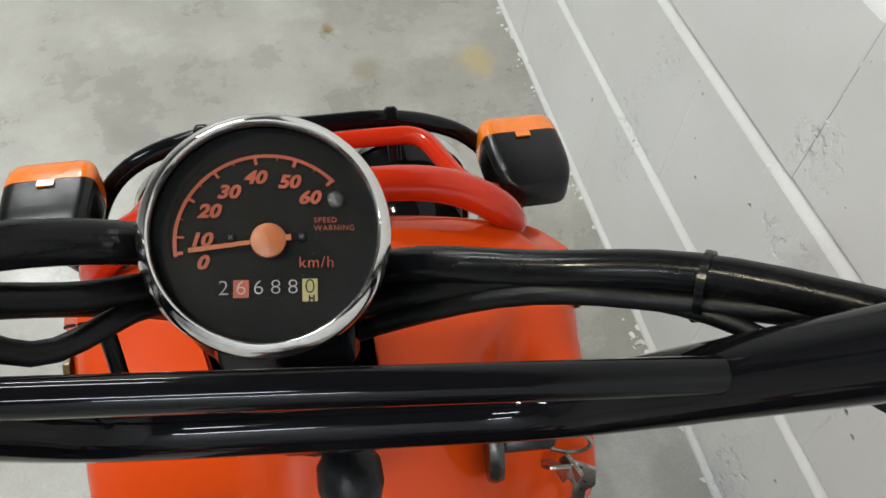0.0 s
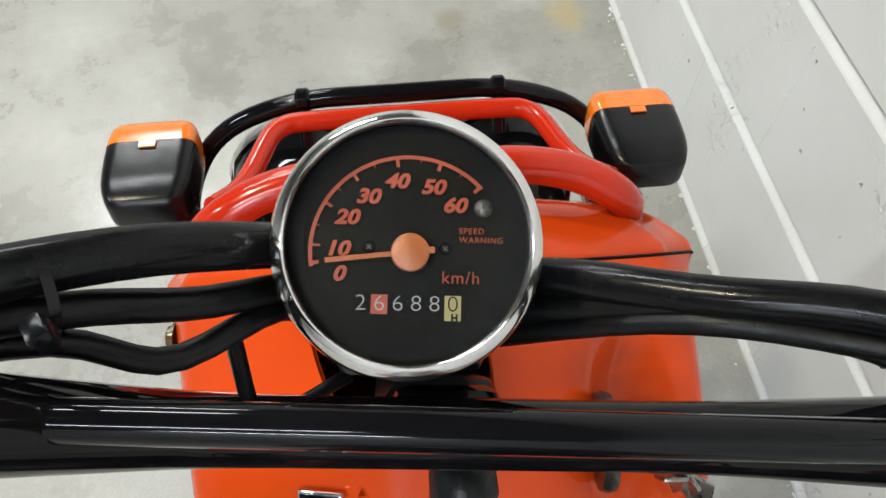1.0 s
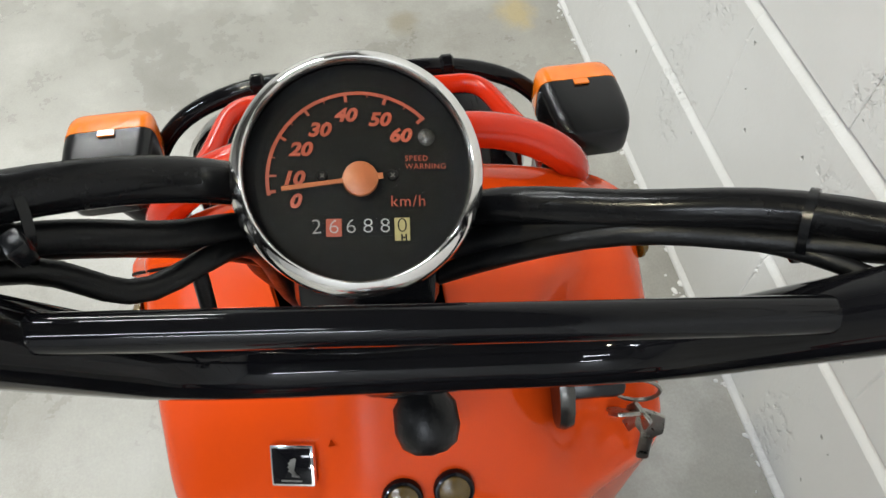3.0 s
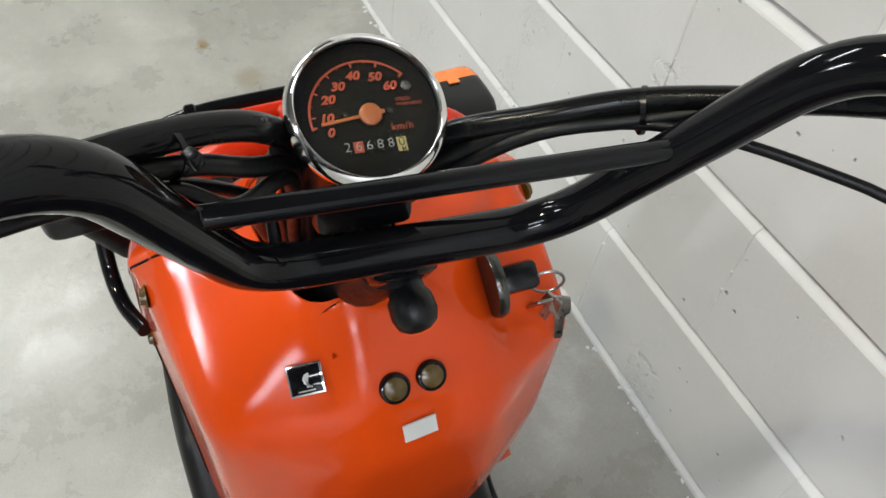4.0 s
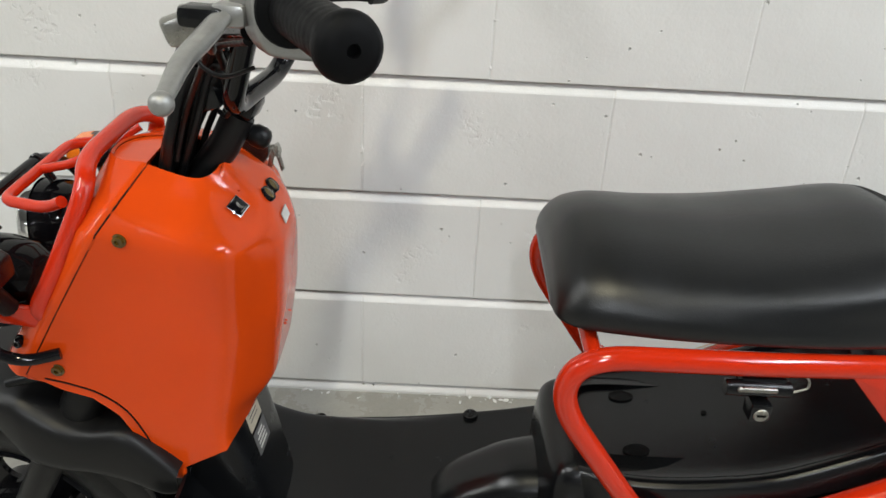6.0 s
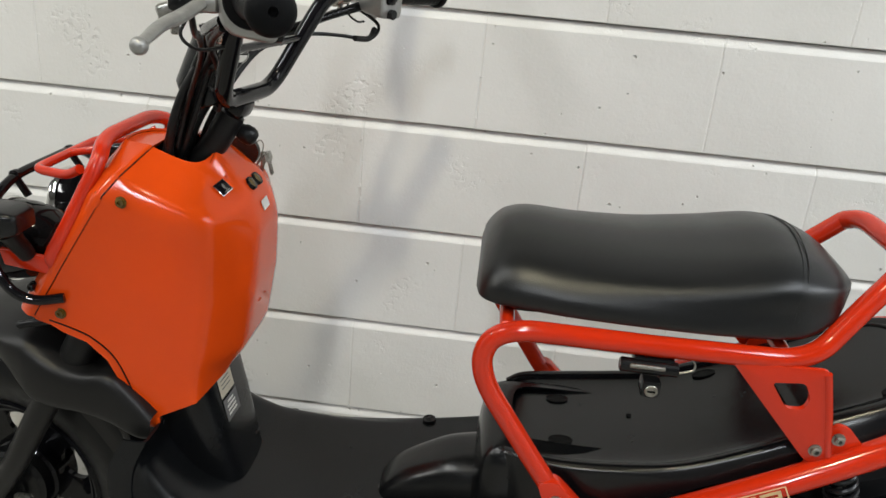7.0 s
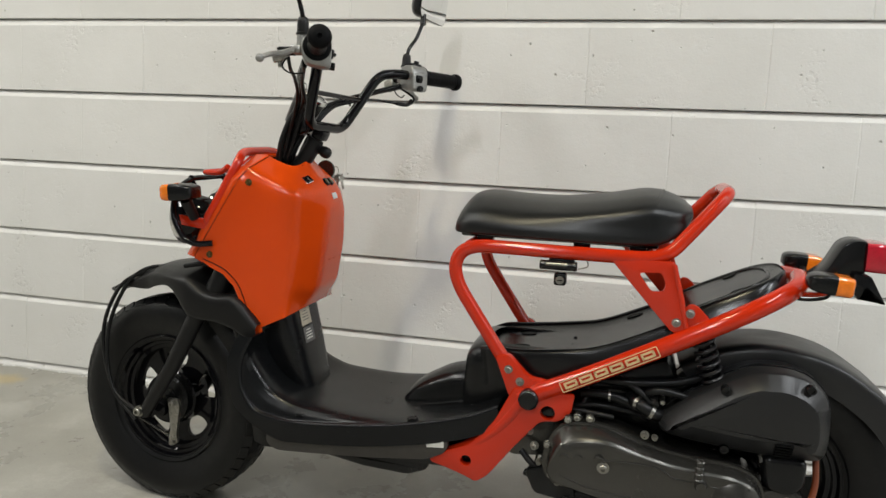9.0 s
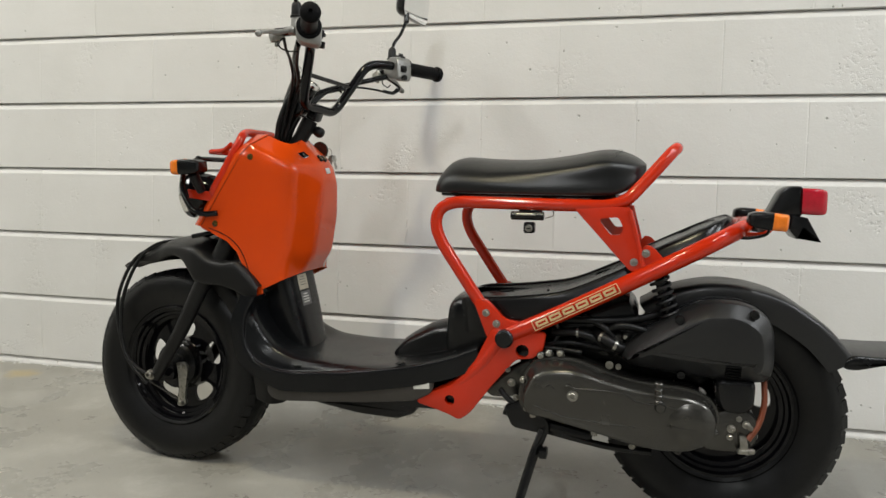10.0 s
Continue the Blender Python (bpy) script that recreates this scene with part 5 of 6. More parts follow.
    # odometer drums
    for i, ch in enumerate("266880"):
        u = -80 + i * 32.2
        fld = {1: ORANGE_INK, 5: CREAM_INK}.get(i, DIAL_RING)
        b = block((0, 0, 0), (29 * k, (34 if i != 5 else 44) * k, 0.0001), 0)
        b.transform(at(u, -108 - (5 if i == 5 else 0), 0.0011))
        spart("odometer_drum", b, fld, sp)
        spart("digit", letters(ch, 40 * k, at(u, -107, 0.0013) @ Matrix.Diagonal((1.08, 1, 1, 1)), 0, -0.7 * k, 0.00003), DIAL_RING if i == 5 else WHITE_INK, sp)
    spart("digit_mark", letters("H", 17 * k, at(84, -130, 0.0013), 0, 0.8 * k, 0.00003), DIAL_RING, sp)
    for u in (-68, 66):
        b = turned(bmesh.new(), [(0, 0.0014), (9 * k, 0.0014), (11 * k, 0.0009)], (u * k, -8 * k, 0), (0, 0, 1), 18, (1, 0, 0))
        b.transform(m)
        spart("dial_screw", b, DIAL_RING, sp)
        for t in (45, 135):
            b = block((0, 0, 0), (11 * k, 2.2 * k, 0.0001), 0)
            b.transform(at(u, -8, 0.0015, t))
            spart("screw_slot", b, PLASTIC_BROWN, sp)
    b = turned(bmesh.new(), [(17 * k, 0.0010), (17 * k, 0.0016), (13 * k, 0.0022), (5 * k, 0.0028), (0, 0.0029)], (133 * k, 66 * k, 0), (0, 0, 1), 20, (1, 0, 0))
    b.transform(m)
    spart("warning_light", b, ENGINE, sp, "small clear warning light")
    # needle
    nd = turned(bmesh.new(), [(34 * k, 0.0026), (33 * k, 0.0036), (30 * k, 0.0039), (0, 0.0040)], (4 * k, -17 * k, 0), (0, 0, 1), 40, (1, 0, 0))
    ang = 187.0
    for r0, r1, w in ((0, 148, 4.2), (-43, 0, 5.5)):
        bmesh.ops.create_cube(nd, size=1, matrix=Matrix.Translation((4 * k, -17 * k, 0.0033)) @ Matrix.Rotation(radians(ang), 4, "Z") @ Matrix.Translation(((r0 + r1) / 2 * k, 0, 0)) @ Matrix.Diagonal(((r1 - r0) * k, 2 * w * k, 0.0006, 1)))
    nd.transform(m)
    spart("needle", nd, NEEDLE, sp, "orange needle at rest")
    gl = turned(bmesh.new(), [(0, 0.0056), (R - 0.0055, 0.0048), (R - 0.0052, 0.0042), (0, 0.0050)], (0, 0, 0), (0, 0, 1), 48, (1, 0, 0))
    gl.transform(m)
    g = spart("dial_glass", gl, GLASS, sp, "clear instrument glass")
    g.visible_shadow = False
    spart("speedometer_bracket", block((-0.318, 0, 0.868), (0.03, 0.05, 0.055), 0.006, pose(0, 0, 0, 0, -20, 0)), PLASTIC, scooter)


def build_footboard():
    # board and front wall in one moulding: curves run across, from the top of the front wall to the heel
    rows = []
    prof = [(-0.352, 0.436, 0.150), (-0.370, 0.388, 0.160), (-0.366, 0.335, 0.166), (-0.340, 0.298, 0.168), (-0.298, 0.285, 0.170), (-0.245, 0.282, 0.170), (-0.120, 0.292, 0.168), (0.0, 0.312, 0.165), (0.090, 0.335, 0.160), (0.150, 0.360, 0.152)]
    # inside the rim the corner between wall and board is filled by a wide curve
    bed = [(-0.352, 0.436), (-0.358, 0.396), (-0.340, 0.361), (-0.316, 0.334), (-0.284, 0.316), (-0.240, 0.305), (-0.120, 0.300)] + [(x, z) for x, z, w in prof[7:]]
    for i, (x, z, w) in enumerate(prof):
        n = V(1, 0, 0) if i < 2 else (V(0.8, 0, 0.6) if i < 4 else V(-0.1, 0, 1))
        edge = [(0.032 if i < 4 else 0.044, 0.002), (0.008, 0.002), (0.0015, -0.0015), (0.0, -0.006)]
        bx, bz = bed[i]
        half = [(x - n.x * d, -w - o, z - n.z * d) for d, o in edge]
        half += [(x + (bx - x) * 0.55, -w + 0.014, z + (bz - z) * 0.55), (bx, -w + 0.034, bz), (bx, -0.06, bz)]
        rows.append(half + [(bx, 0, bz)] + [(a, -b, c) for a, b, c in half[::-1]])
    fb = part("footboard", skin(rows, 85, 70, 0.004), PLASTIC_GREY, scooter, "charcoal plastic footboard and leg shield", 60)
    # centre column below the cover
    col = []
    for z, xr, w, xf in ((0.50, -0.308, 0.078, -0.40), (0.46, -0.299, 0.078, -0.40), (0.40, -0.284, 0.075, -0.40), (0.345, -0.271, 0.070, -0.40), (0.310, -0.263, 0.066, -0.40), (0.290, -0.257, 0.066, -0.40), (0.276, -0.246, 0.070, -0.40)):
        col.append([(xf, -w, z), ((xf + xr) / 2, -w, z), (xr - 0.022, -w * 0.97, z), (xr - 0.004, -w * 0.72, z), (xr, -w * 0.3, z), (xr, w * 0.3, z), (xr - 0.004, w * 0.72, z), (xr - 0.022, w * 0.97, z), ((xf + xr) / 2, w, z), (xf, w, z)])
    part("centre_column", skin(col, 46, 36), PLASTIC_GREY, scooter, "charcoal plastic centre column", 60)
    # rear-side curve where the column flows into the board
    for p in ((-0.245, -0.153), (-0.245, 0.153), (-0.014, 0.153), (-0.014, -0.150)):
        z = 0.2900 if p[0] < -0.1 else 0.3120
        wash = part("board_screw", turned(bmesh.new(), [(0.0, -0.001), (0.005, -0.001), (0.0055, 0.0012), (0.007, 0.0012), (0.0085, 0.003), (0.0105, 0.003), (0.0112, 0.0)], (p[0], p[1], z), (-0.1, 0, 1), 24), PLASTIC, fb)
        part("screw_head", bolt((p[0], p[1], z - 0.0015), (-0.1, 0, 1), 0.0040, 0.003), PLASTIC, fb)
    # warning stickers on the column
    for (z0, z1), mt in (((0.438, 0.474), YELLOW_LABEL), ((0.402, 0.435), GREY_INK)):
        zc = (z0 + z1) / 2
        b = block((0, 0, 0), (0.0006, 0.042, z1 - z0), 0)
        b.transform(Matrix.Translation((-0.2970 + (0.456 - zc) * 0.25, -0.021, zc)) @ Matrix.Rotation(radians(-13), 4, "Y") @ Matrix.Rotation(radians(-3), 4, "Z"))
        lb = part("warning_label", b, mt, scooter, "dark label with pale unreadable print" if mt is GREY_INK else "white warning label with unreadable print")
        for j in range(4):
            t = block((0.0005, -0.001, 0.012 - j * 0.0062 if mt is YELLOW_LABEL else 0.010 - j * 0.0062), (0.0003, 0.026 if j else 0.018, 0.0030 if mt is GREY_INK else 0.0016), 0)
            t.transform(Matrix.Translation((-0.2970 + (0.456 - zc) * 0.25, -0.021, zc)) @ Matrix.Rotation(radians(-13), 4, "Y") @ Matrix.Rotation(radians(-3), 4, "Z"))
            part("printed_line", t, WHITE_LABEL if mt is GREY_INK else GREY_INK, lb)
    # skirt under the board and belly guard
    for s in (-1, 1):
        sk = plate(soft2([(-0.312, 0.268), (0.040, 0.302), (0.062, 0.284), (0.058, 0.258), (0.02, 0.238), (-0.10, 0.224), (-0.21, 0.216), (-0.295, 0.211), (-0.318, 0.226)], 0.014), s * 0.150, s * 0.164, 0.004)
        part("side_skirt", sk, PLASTIC_BROWN, scooter, "faded brown-grey plastic skirt")
        wl = block((0.036, s * 0.1645, 0.272), (0.034, 0.0012, 0.012), 0, pose(0, 0, 0, 0, -5, 0))
        part("skirt_label", wl, WHITE_LABEL, scooter, "small pale label")
    belly = plate(soft2([(-0.232, 0.212), (-0.10, 0.225), (0.016, 0.228), (0.012, 0.200), (-0.028, 0.184), (-0.12, 0.188), (-0.215, 0.203)], 0.010), -0.128, 0.128, 0.006)
    part("belly_guard", belly, PLASTIC, scooter, "black belly guard", 50)
    part("belly_fill", block((-0.08, 0, 0.238), (0.40, 0.27, 0.05), 0.01), PLASTIC, scooter)
    # raised cover and battery box at the heel
    hump = []
    for x, zb, zt, w in ((-0.070, 0.300, 0.305, 0.024), (-0.062, 0.301, 0.320, 0.036), (-0.042, 0.303, 0.341, 0.044), (-0.010, 0.307, 0.362, 0.051), (0.030, 0.315, 0.381, 0.057), (0.085, 0.327, 0.392, 0.062)):
        hump.append([(x, -w * 1.04, zb), (x, -w, zb + (zt - zb) * 0.30), (x, -w * 0.86, zb + (zt - zb) * 0.72), (x, -w * 0.5, zb + (zt - zb) * 0.95), (x, 0, zt), (x, w * 0.5, zb + (zt - zb) * 0.95), (x, w * 0.86, zb + (zt - zb) * 0.72), (x, w, zb + (zt - zb) * 0.30), (x, w * 1.04, zb)])
    sidew = skin(hump, 44, 40)
    flange = plate(soft2([(-0.080, -0.054), (0.03, -0.074), (0.08, -0.074), (0.08, 0.074), (0.03, 0.074), (-0.080, 0.054)], 0.016), -0.002, 0.002, 0.001)
    flange.transform(Matrix.Translation((0, 0, 0.3125)) @ Matrix.Rotation(radians(-13), 4, "Y") @ Matrix.Rotation(radians(90), 4, "X"))
    part("heel_flange", flange, PLASTIC, scooter)
    part("heel_cover", sidew, PLASTIC, scooter, "black raised cover on the footboard", 50)
    box = []
    for z, x, w in ((0.325, 0.066, 0.098), (0.37, 0.066, 0.100), (0.41, 0.069, 0.100), (0.434, 0.074, 0.097), (0.450, 0.088, 0.086), (0.455, 0.112, 0.066)):
        box.append([(x + 0.14, -w, z), (x + 0.05, -w, z), (x + 0.012, -w + 0.006, z), (x, -w + 0.026, z), (x - 0.003, 0, z), (x, w - 0.026, z), (x + 0.012, w - 0.006, z), (x + 0.05, w, z), (x + 0.14, w, z)])
    part("battery_box", skin(box, 40, 18, 0.003), PLASTIC, scooter, "black plastic battery box", 50)
    tray = []
    for x, z, w in ((0.100, 0.450, 0.096), (0.125, 0.456, 0.110), (0.180, 0.459, 0.120), (0.25, 0.467, 0.124), (0.32, 0.480, 0.124), (0.40, 0.514, 0.122), (0.48, 0.553, 0.118), (0.56, 0.588, 0.108), (0.605, 0.608, 0.092), (0.628, 0.616, 0.050)):
        drop = 0.070 if x < 0.3 else 0.026
        tray.append([(x + 0.012, -w - 0.004, z - drop), (x + 0.004, -w, z - 0.012), (x, -w + 0.006, z - 0.001), (x, -w + 0.016, z), (x, -w * 0.72, z - 0.008), (x, 0, z - 0.010), (x, w * 0.72, z - 0.008), (x, w - 0.016, z), (x, w - 0.006, z - 0.001), (x + 0.004, w, z - 0.012), (x + 0.012, w + 0.004, z - drop)])
    ty = part("under_seat_tray", skin(tray, 54, 64, 0.003), PLASTIC, scooter, "black moulded tray under the seat", 50)
    def slot(x, y, z, r, length, slope):
        b = turned(bmesh.new(), [(1.0, -0.001), (1.0, 0.0009), (0.86, 0.0010), (0.80, 0.0003), (0, 0.0003)], (0, 0, 0), (0, 0, 1), 26)
        b.transform(pose(x, y, z, 0, slope, 0) @ Matrix.Diagonal((length, r, 1, 1)))
        part("tray_recess", b, DIAL_RING, ty)
    for x, y, z, r, length, slope in ((0.175, 0.048, 0.4502, 0.0105, 0.016, -4), (0.175, -0.052, 0.4502, 0.0105, 0.016, -4), (0.385, 0.085, 0.500, 0.009, 0.017, -22), (0.2728, 0.010, 0.4612, 0.0035, 0.0035, -8)):
        slot(x, y, z, r, length, slope)
    pad = []
    for x, z, w in ((0.458, 0.538, 0.070), (0.468, 0.553, 0.103), (0.500, 0.571, 0.107), (0.540, 0.591, 0.106), (0.585, 0.613, 0.099), (0.615, 0.627, 0.079), (0.634, 0.634, 0.046), (0.642, 0.630, 0.020)):
        half = [(x + 0.004, -w - 0.015, z - 0.030), (x + 0.001, -w - 0.004, z - 0.008), (x, -w + 0.004, z + 0.0005), (x, -w + 0.012, z + 0.0015), (x, -w * 0.80 + 0.006, z - 0.001), (x, -w * 0.4, z - 0.0015)]
        pad.append(half + [(x, 0, z - 0.0015)] + [(a, -b, c) for a, b, c in half[::-1]])
    part("tray_pad", skin(pad, 52, 40), PLASTIC, ty, "raised rear pad of the tray", 50)
    frame_line = [(0.474, -0.086, 0.5555), (0.500, -0.089, 0.5700), (0.540, -0.087, 0.5900), (0.584, -0.078, 0.6115), (0.604, -0.056, 0.6210), (0.612, -0.020, 0.6245), (0.612, 0.0, 0.6245)]
    frame_line = frame_line + [(x, -y, z) for x, y, z in frame_line[-2::-1]]
    part("pad_rim", sweep(bmesh.new(), spline(frame_line, 60), 0.0030, 8), PLASTIC, ty)
    for x, y, z in ((0.556, -0.078, 0.5990), (0.556, 0.070, 0.5990)):
        slot(x, y, z, 0.009, 0.013, -26)


SEAT_ROWS = [(0.040, 0.676, 0.690, 0.084), (0.046, 0.673, 0.716, 0.106), (0.062, 0.672, 0.738, 0.120), (0.085, 0.672, 0.747, 0.127), (0.112, 0.672, 0.748, 0.131), (0.160, 0.672, 0.745, 0.136), (0.240, 0.672, 0.745, 0.139), (0.320, 0.672, 0.755, 0.138), (0.385, 0.673, 0.767, 0.132), (0.420, 0.677, 0.764, 0.124), (0.450, 0.694, 0.753, 0.108), (0.470, 0.722, 0.738, 0.078)]
# across the seat: part of the half width, part of the height
SEAT_ARCH = [(0.0, 0.0), (0.70, 0.0), (0.95, 0.0), (1.0, 0.10), (0.972, 0.34), (0.835, 0.60), (0.60, 0.80), (0.33, 0.935), (0.0, 1.0)]


def seat_section(x, swell=1.0):
    cols = list(zip(*SEAT_ROWS))
    zb, zt, w = (float(np.interp(x, cols[0], c)) for c in cols[1:])
    k = max(0.0, min(1.0, (x - 0.16) / 0.22))
    half = [(w * (a + (0.10 * k if 0.3 < a < 0.9 else 0)) * swell, zb + (zt - zb) * (h + (0.04 * k if 0.5 < h < 0.9 else 0))) for a, h in SEAT_ARCH]
    return [(x, -y, z) for y, z in half] + [(x, y, z) for y, z in half[-2::-1]]


def build_seat():
    se = part("seat", skin([seat_section(r[0]) for r in SEAT_ROWS], 84, 72, caps=True), VINYL, scooter, "black vinyl seat with stitched rear seam", 80)
    # double stitched seam that bows backwards over the top
    for x0 in (0.398, 0.404):
        rows = spline(seat_section(x0, 1.004)[2:-2], 60)
        pts = [(p[0] + 0.020 * (1 - (p[1] / 0.132) ** 2) - 0.004, p[1], p[2] + 0.0004) for p in rows]
        part("seat_seam", sweep(bmesh.new(), pts, 0.0009, 6), VINYL, se)
    part("seat_base", block((0.235, 0, 0.670), (0.36, 0.20, 0.010), 0.004), PLASTIC, scooter, "black seat base")
    for x in (0.10, 0.28, 0.38):
        for s in (-1, 1):
            part("seat_mount", block((x, s * 0.085, 0.662), (0.030, 0.024, 0.012), 0.003), PLASTIC, scooter)


def build_frame():
    for s in (-1, 1):
        loop = [(0.178, s * 0.139, 0.415), (0.150, s * 0.140, 0.452), (0.050, s * 0.142, 0.598), (0.068, s * 0.141, 0.655), (0.250, s * 0.138, 0.653), (0.425, s * 0.130, 0.652), (0.468, s * 0.106, 0.700), (0.516, s * 0.086, 0.757)]
        pts = rounded(loop[:5], 0.052, 9)[:-1] + rounded(loop[4:], 0.045, 9)
        if s < 0:
            pts = pts + rounded([pts[-1], (0.528, -0.062, 0.769), (0.528, 0.062, 0.769), (0.516, 0.086, 0.757)], 0.03, 7)[1:]
        part("seat_rail", sweep(bmesh.new(), pts, 0.0125, 16), RED, scooter, "red tubular seat rail")
        main = [(0.190, s * 0.150, 0.378), (0.300, s * 0.150, 0.430), (0.450, s * 0.146, 0.508), (0.560, s * 0.136, 0.566), (0.622, s * 0.110, 0.598), (0.656, s * 0.074, 0.613), (0.668, s * 0.0, 0.618)]
        mt = part("main_tube", sweep(bmesh.new(), rounded(main, 0.05, 7), 0.0165, 18), RED, scooter, "red main frame tube")
        # brackets
        br = plate(soft2([(0.335, 0.648), (0.443, 0.652), (0.472, 0.541), (0.468, 0.527), (0.447, 0.527), (0.430, 0.545)], 0.008), s * 0.1385, s * 0.1445, 0.002, holes=[soft2([(0.384, 0.628), (0.421, 0.632), (0.431, 0.612), (0.427, 0.598), (0.407, 0.597)], 0.006, 4)])
        part("bracket_fold", sweep(bmesh.new(), [(0.442, s * 0.142, 0.646), (0.456, s * 0.142, 0.596), (0.470, s * 0.142, 0.538)], 0.0050, 10), RED, scooter)
        part("rail_bracket", br, RED, scooter, "red triangular bracket with a cut-out")
        lug = plate(soft2([(0.445, 0.510), (0.462, 0.562), (0.472, 0.580), (0.486, 0.578), (0.508, 0.556), (0.525, 0.535)], 0.008), s * 0.132, s * 0.138, 0.002)
        part("tube_lug", lug, RED, scooter)
        low = plate(soft2([(0.140, 0.455), (0.165, 0.460), (0.205, 0.420), (0.240, 0.415), (0.262, 0.392), (0.205, 0.358), (0.170, 0.380)], 0.010), min(s * 0.134, s * 0.154), max(s * 0.134, s * 0.154), 0.002)
        part("rail_lug", low, RED, scooter)
        foot = plate(soft2([(0.180, 0.402), (0.225, 0.395), (0.290, 0.400), (0.285, 0.362), (0.264, 0.344), (0.230, 0.340), (0.184, 0.284), (0.138, 0.222), (0.115, 0.204), (0.095, 0.214), (0.055, 0.226), (0.022, 0.234), (0.030, 0.250), (0.099, 0.279), (0.146, 0.332)], 0.010), s * 0.142, s * 0.158, 0.004, holes=[circle2(0.243, 0.359, 0.0135), circle2(0.095, 0.246, 0.0105)])
        part("pivot_plate", foot, RED, scooter, "red stamped pivot plate with two holes")
        part("pivot_tube", sweep(bmesh.new(), rounded([(0.206, s * 0.150, 0.390), (0.162, s * 0.149, 0.325), (0.112, s * 0.146, 0.278), (0.040, s * 0.142, 0.240)], 0.03), 0.0125, 16), RED, scooter)
        part("pivot_backing", block((0.250, s * 0.118, 0.366), (0.06, 0.012, 0.05), 0.003), PLASTIC, scooter)
        part("pivot_cap", rod((0.208, s * 0.155, 0.384), (0.208, s * 0.176, 0.384), 0.0185, edge=0.003), PLASTIC, scooter, "round black pivot cap")
        for p in ((0.167, 0.432), (0.189, 0.411), (0.453, 0.546), (0.475, 0.564)):
            part("frame_bolt", bolt((p[0], s * (0.1535 if p[0] < 0.3 else 0.1435), p[1]), (0, s, 0), 0.0058, 0.006), STEEL, scooter, "zinc hex bolt")
        # decal: gold outlined band, letters as plain bars
        d = V(0.300, 0, 0.158).normalized()
        mm = Matrix.Translation((0.346, s * 0.1672, 0.4555)) @ Matrix((d, V(0, s, 0).cross(d) * 1.0, V(0, s, 0))).transposed().to_4x4()
        dec = bmesh.new()
        L, H = 0.182, 0.019
        for c, sz in (((0, H / 2, 0), (L, 0.0016, 0.0004)), ((0, -H / 2, 0), (L, 0.0016, 0.0004)), ((-L / 2, 0, 0), (0.0016, H, 0.0004)), ((L / 2, 0, 0), (0.0016, H, 0.0004))):
            bmesh.ops.create_cube(dec, size=1, matrix=mm @ Matrix.Translation(c) @ Matrix.Diagonal((*sz, 1)))
        part("decal_outline", dec, GOLD_INK, mt, "gold outlined decal")
        for i in range(6):
            bb = bmesh.new()
            for c, sz in (((0, 0.0040, 0), (0.0245, 0.0040, 0.0004)), ((0, -0.0040, 0), (0.0245, 0.0040, 0.0004)), ((-0.0102, 0, 0), (0.0041, 0.0120, 0.0004)), ((0.0102, 0, 0), (0.0041, 0.0120, 0.0004))):
                bmesh.ops.create_cube(bb, size=1, matrix=mm @ Matrix.Translation((-0.0725 + i * 0.029 + c[0], c[1], 0)) @ Matrix.Diagonal((*sz, 1)))
            part("decal_bar", bb, GOLD_INK, mt)
    for x, z, h in ((0.08, 0.654, 0.140), (0.40, 0.652, 0.130)):
        part("cross_tube", rod((x, -h, z), (x, h, z), 0.009), RED, scooter)
    # seat lock hanging under the rail
    part("lock_plate", block((0.250, -0.132, 0.636), (0.045, 0.03, 0.012), 0.002), BLACK_GLOSS, scooter)
    lk = part("seat_lock", rod((0.212, -0.146, 0.630), (0.278, -0.146, 0.630), 0.0085), PLASTIC, scooter, "black seat lock with steel key slot")
    part("lock_pin", rod((0.222, -0.1530, 0.633), (0.262, -0.1530, 0.633), 0.0030), STEEL, lk, "bright steel lock pin")
    part("lock_barrel", block((0.250, -0.148, 0.607), (0.022, 0.022, 0.022), 0.004), PLASTIC, lk)
    part("key_slot", turned(bmesh.new(), [(0, 0.001), (0.0068, 0.001), (0.0075, 0)], (0.250, -0.1592, 0.606), (0, -1, 0), 20), STEEL, lk)
    part("slot_line", block((0.250, -0.1605, 0.606), (0.009, 0.001, 0.002), 0), DIAL_RING, lk)
    part("lock_wire", hose([(0.262, -0.14, 0.642), (0.290, -0.142, 0.644), (0.296, -0.144, 0.632), (0.280, -0.146, 0.626)], 0.0012, 6), STEEL, lk)


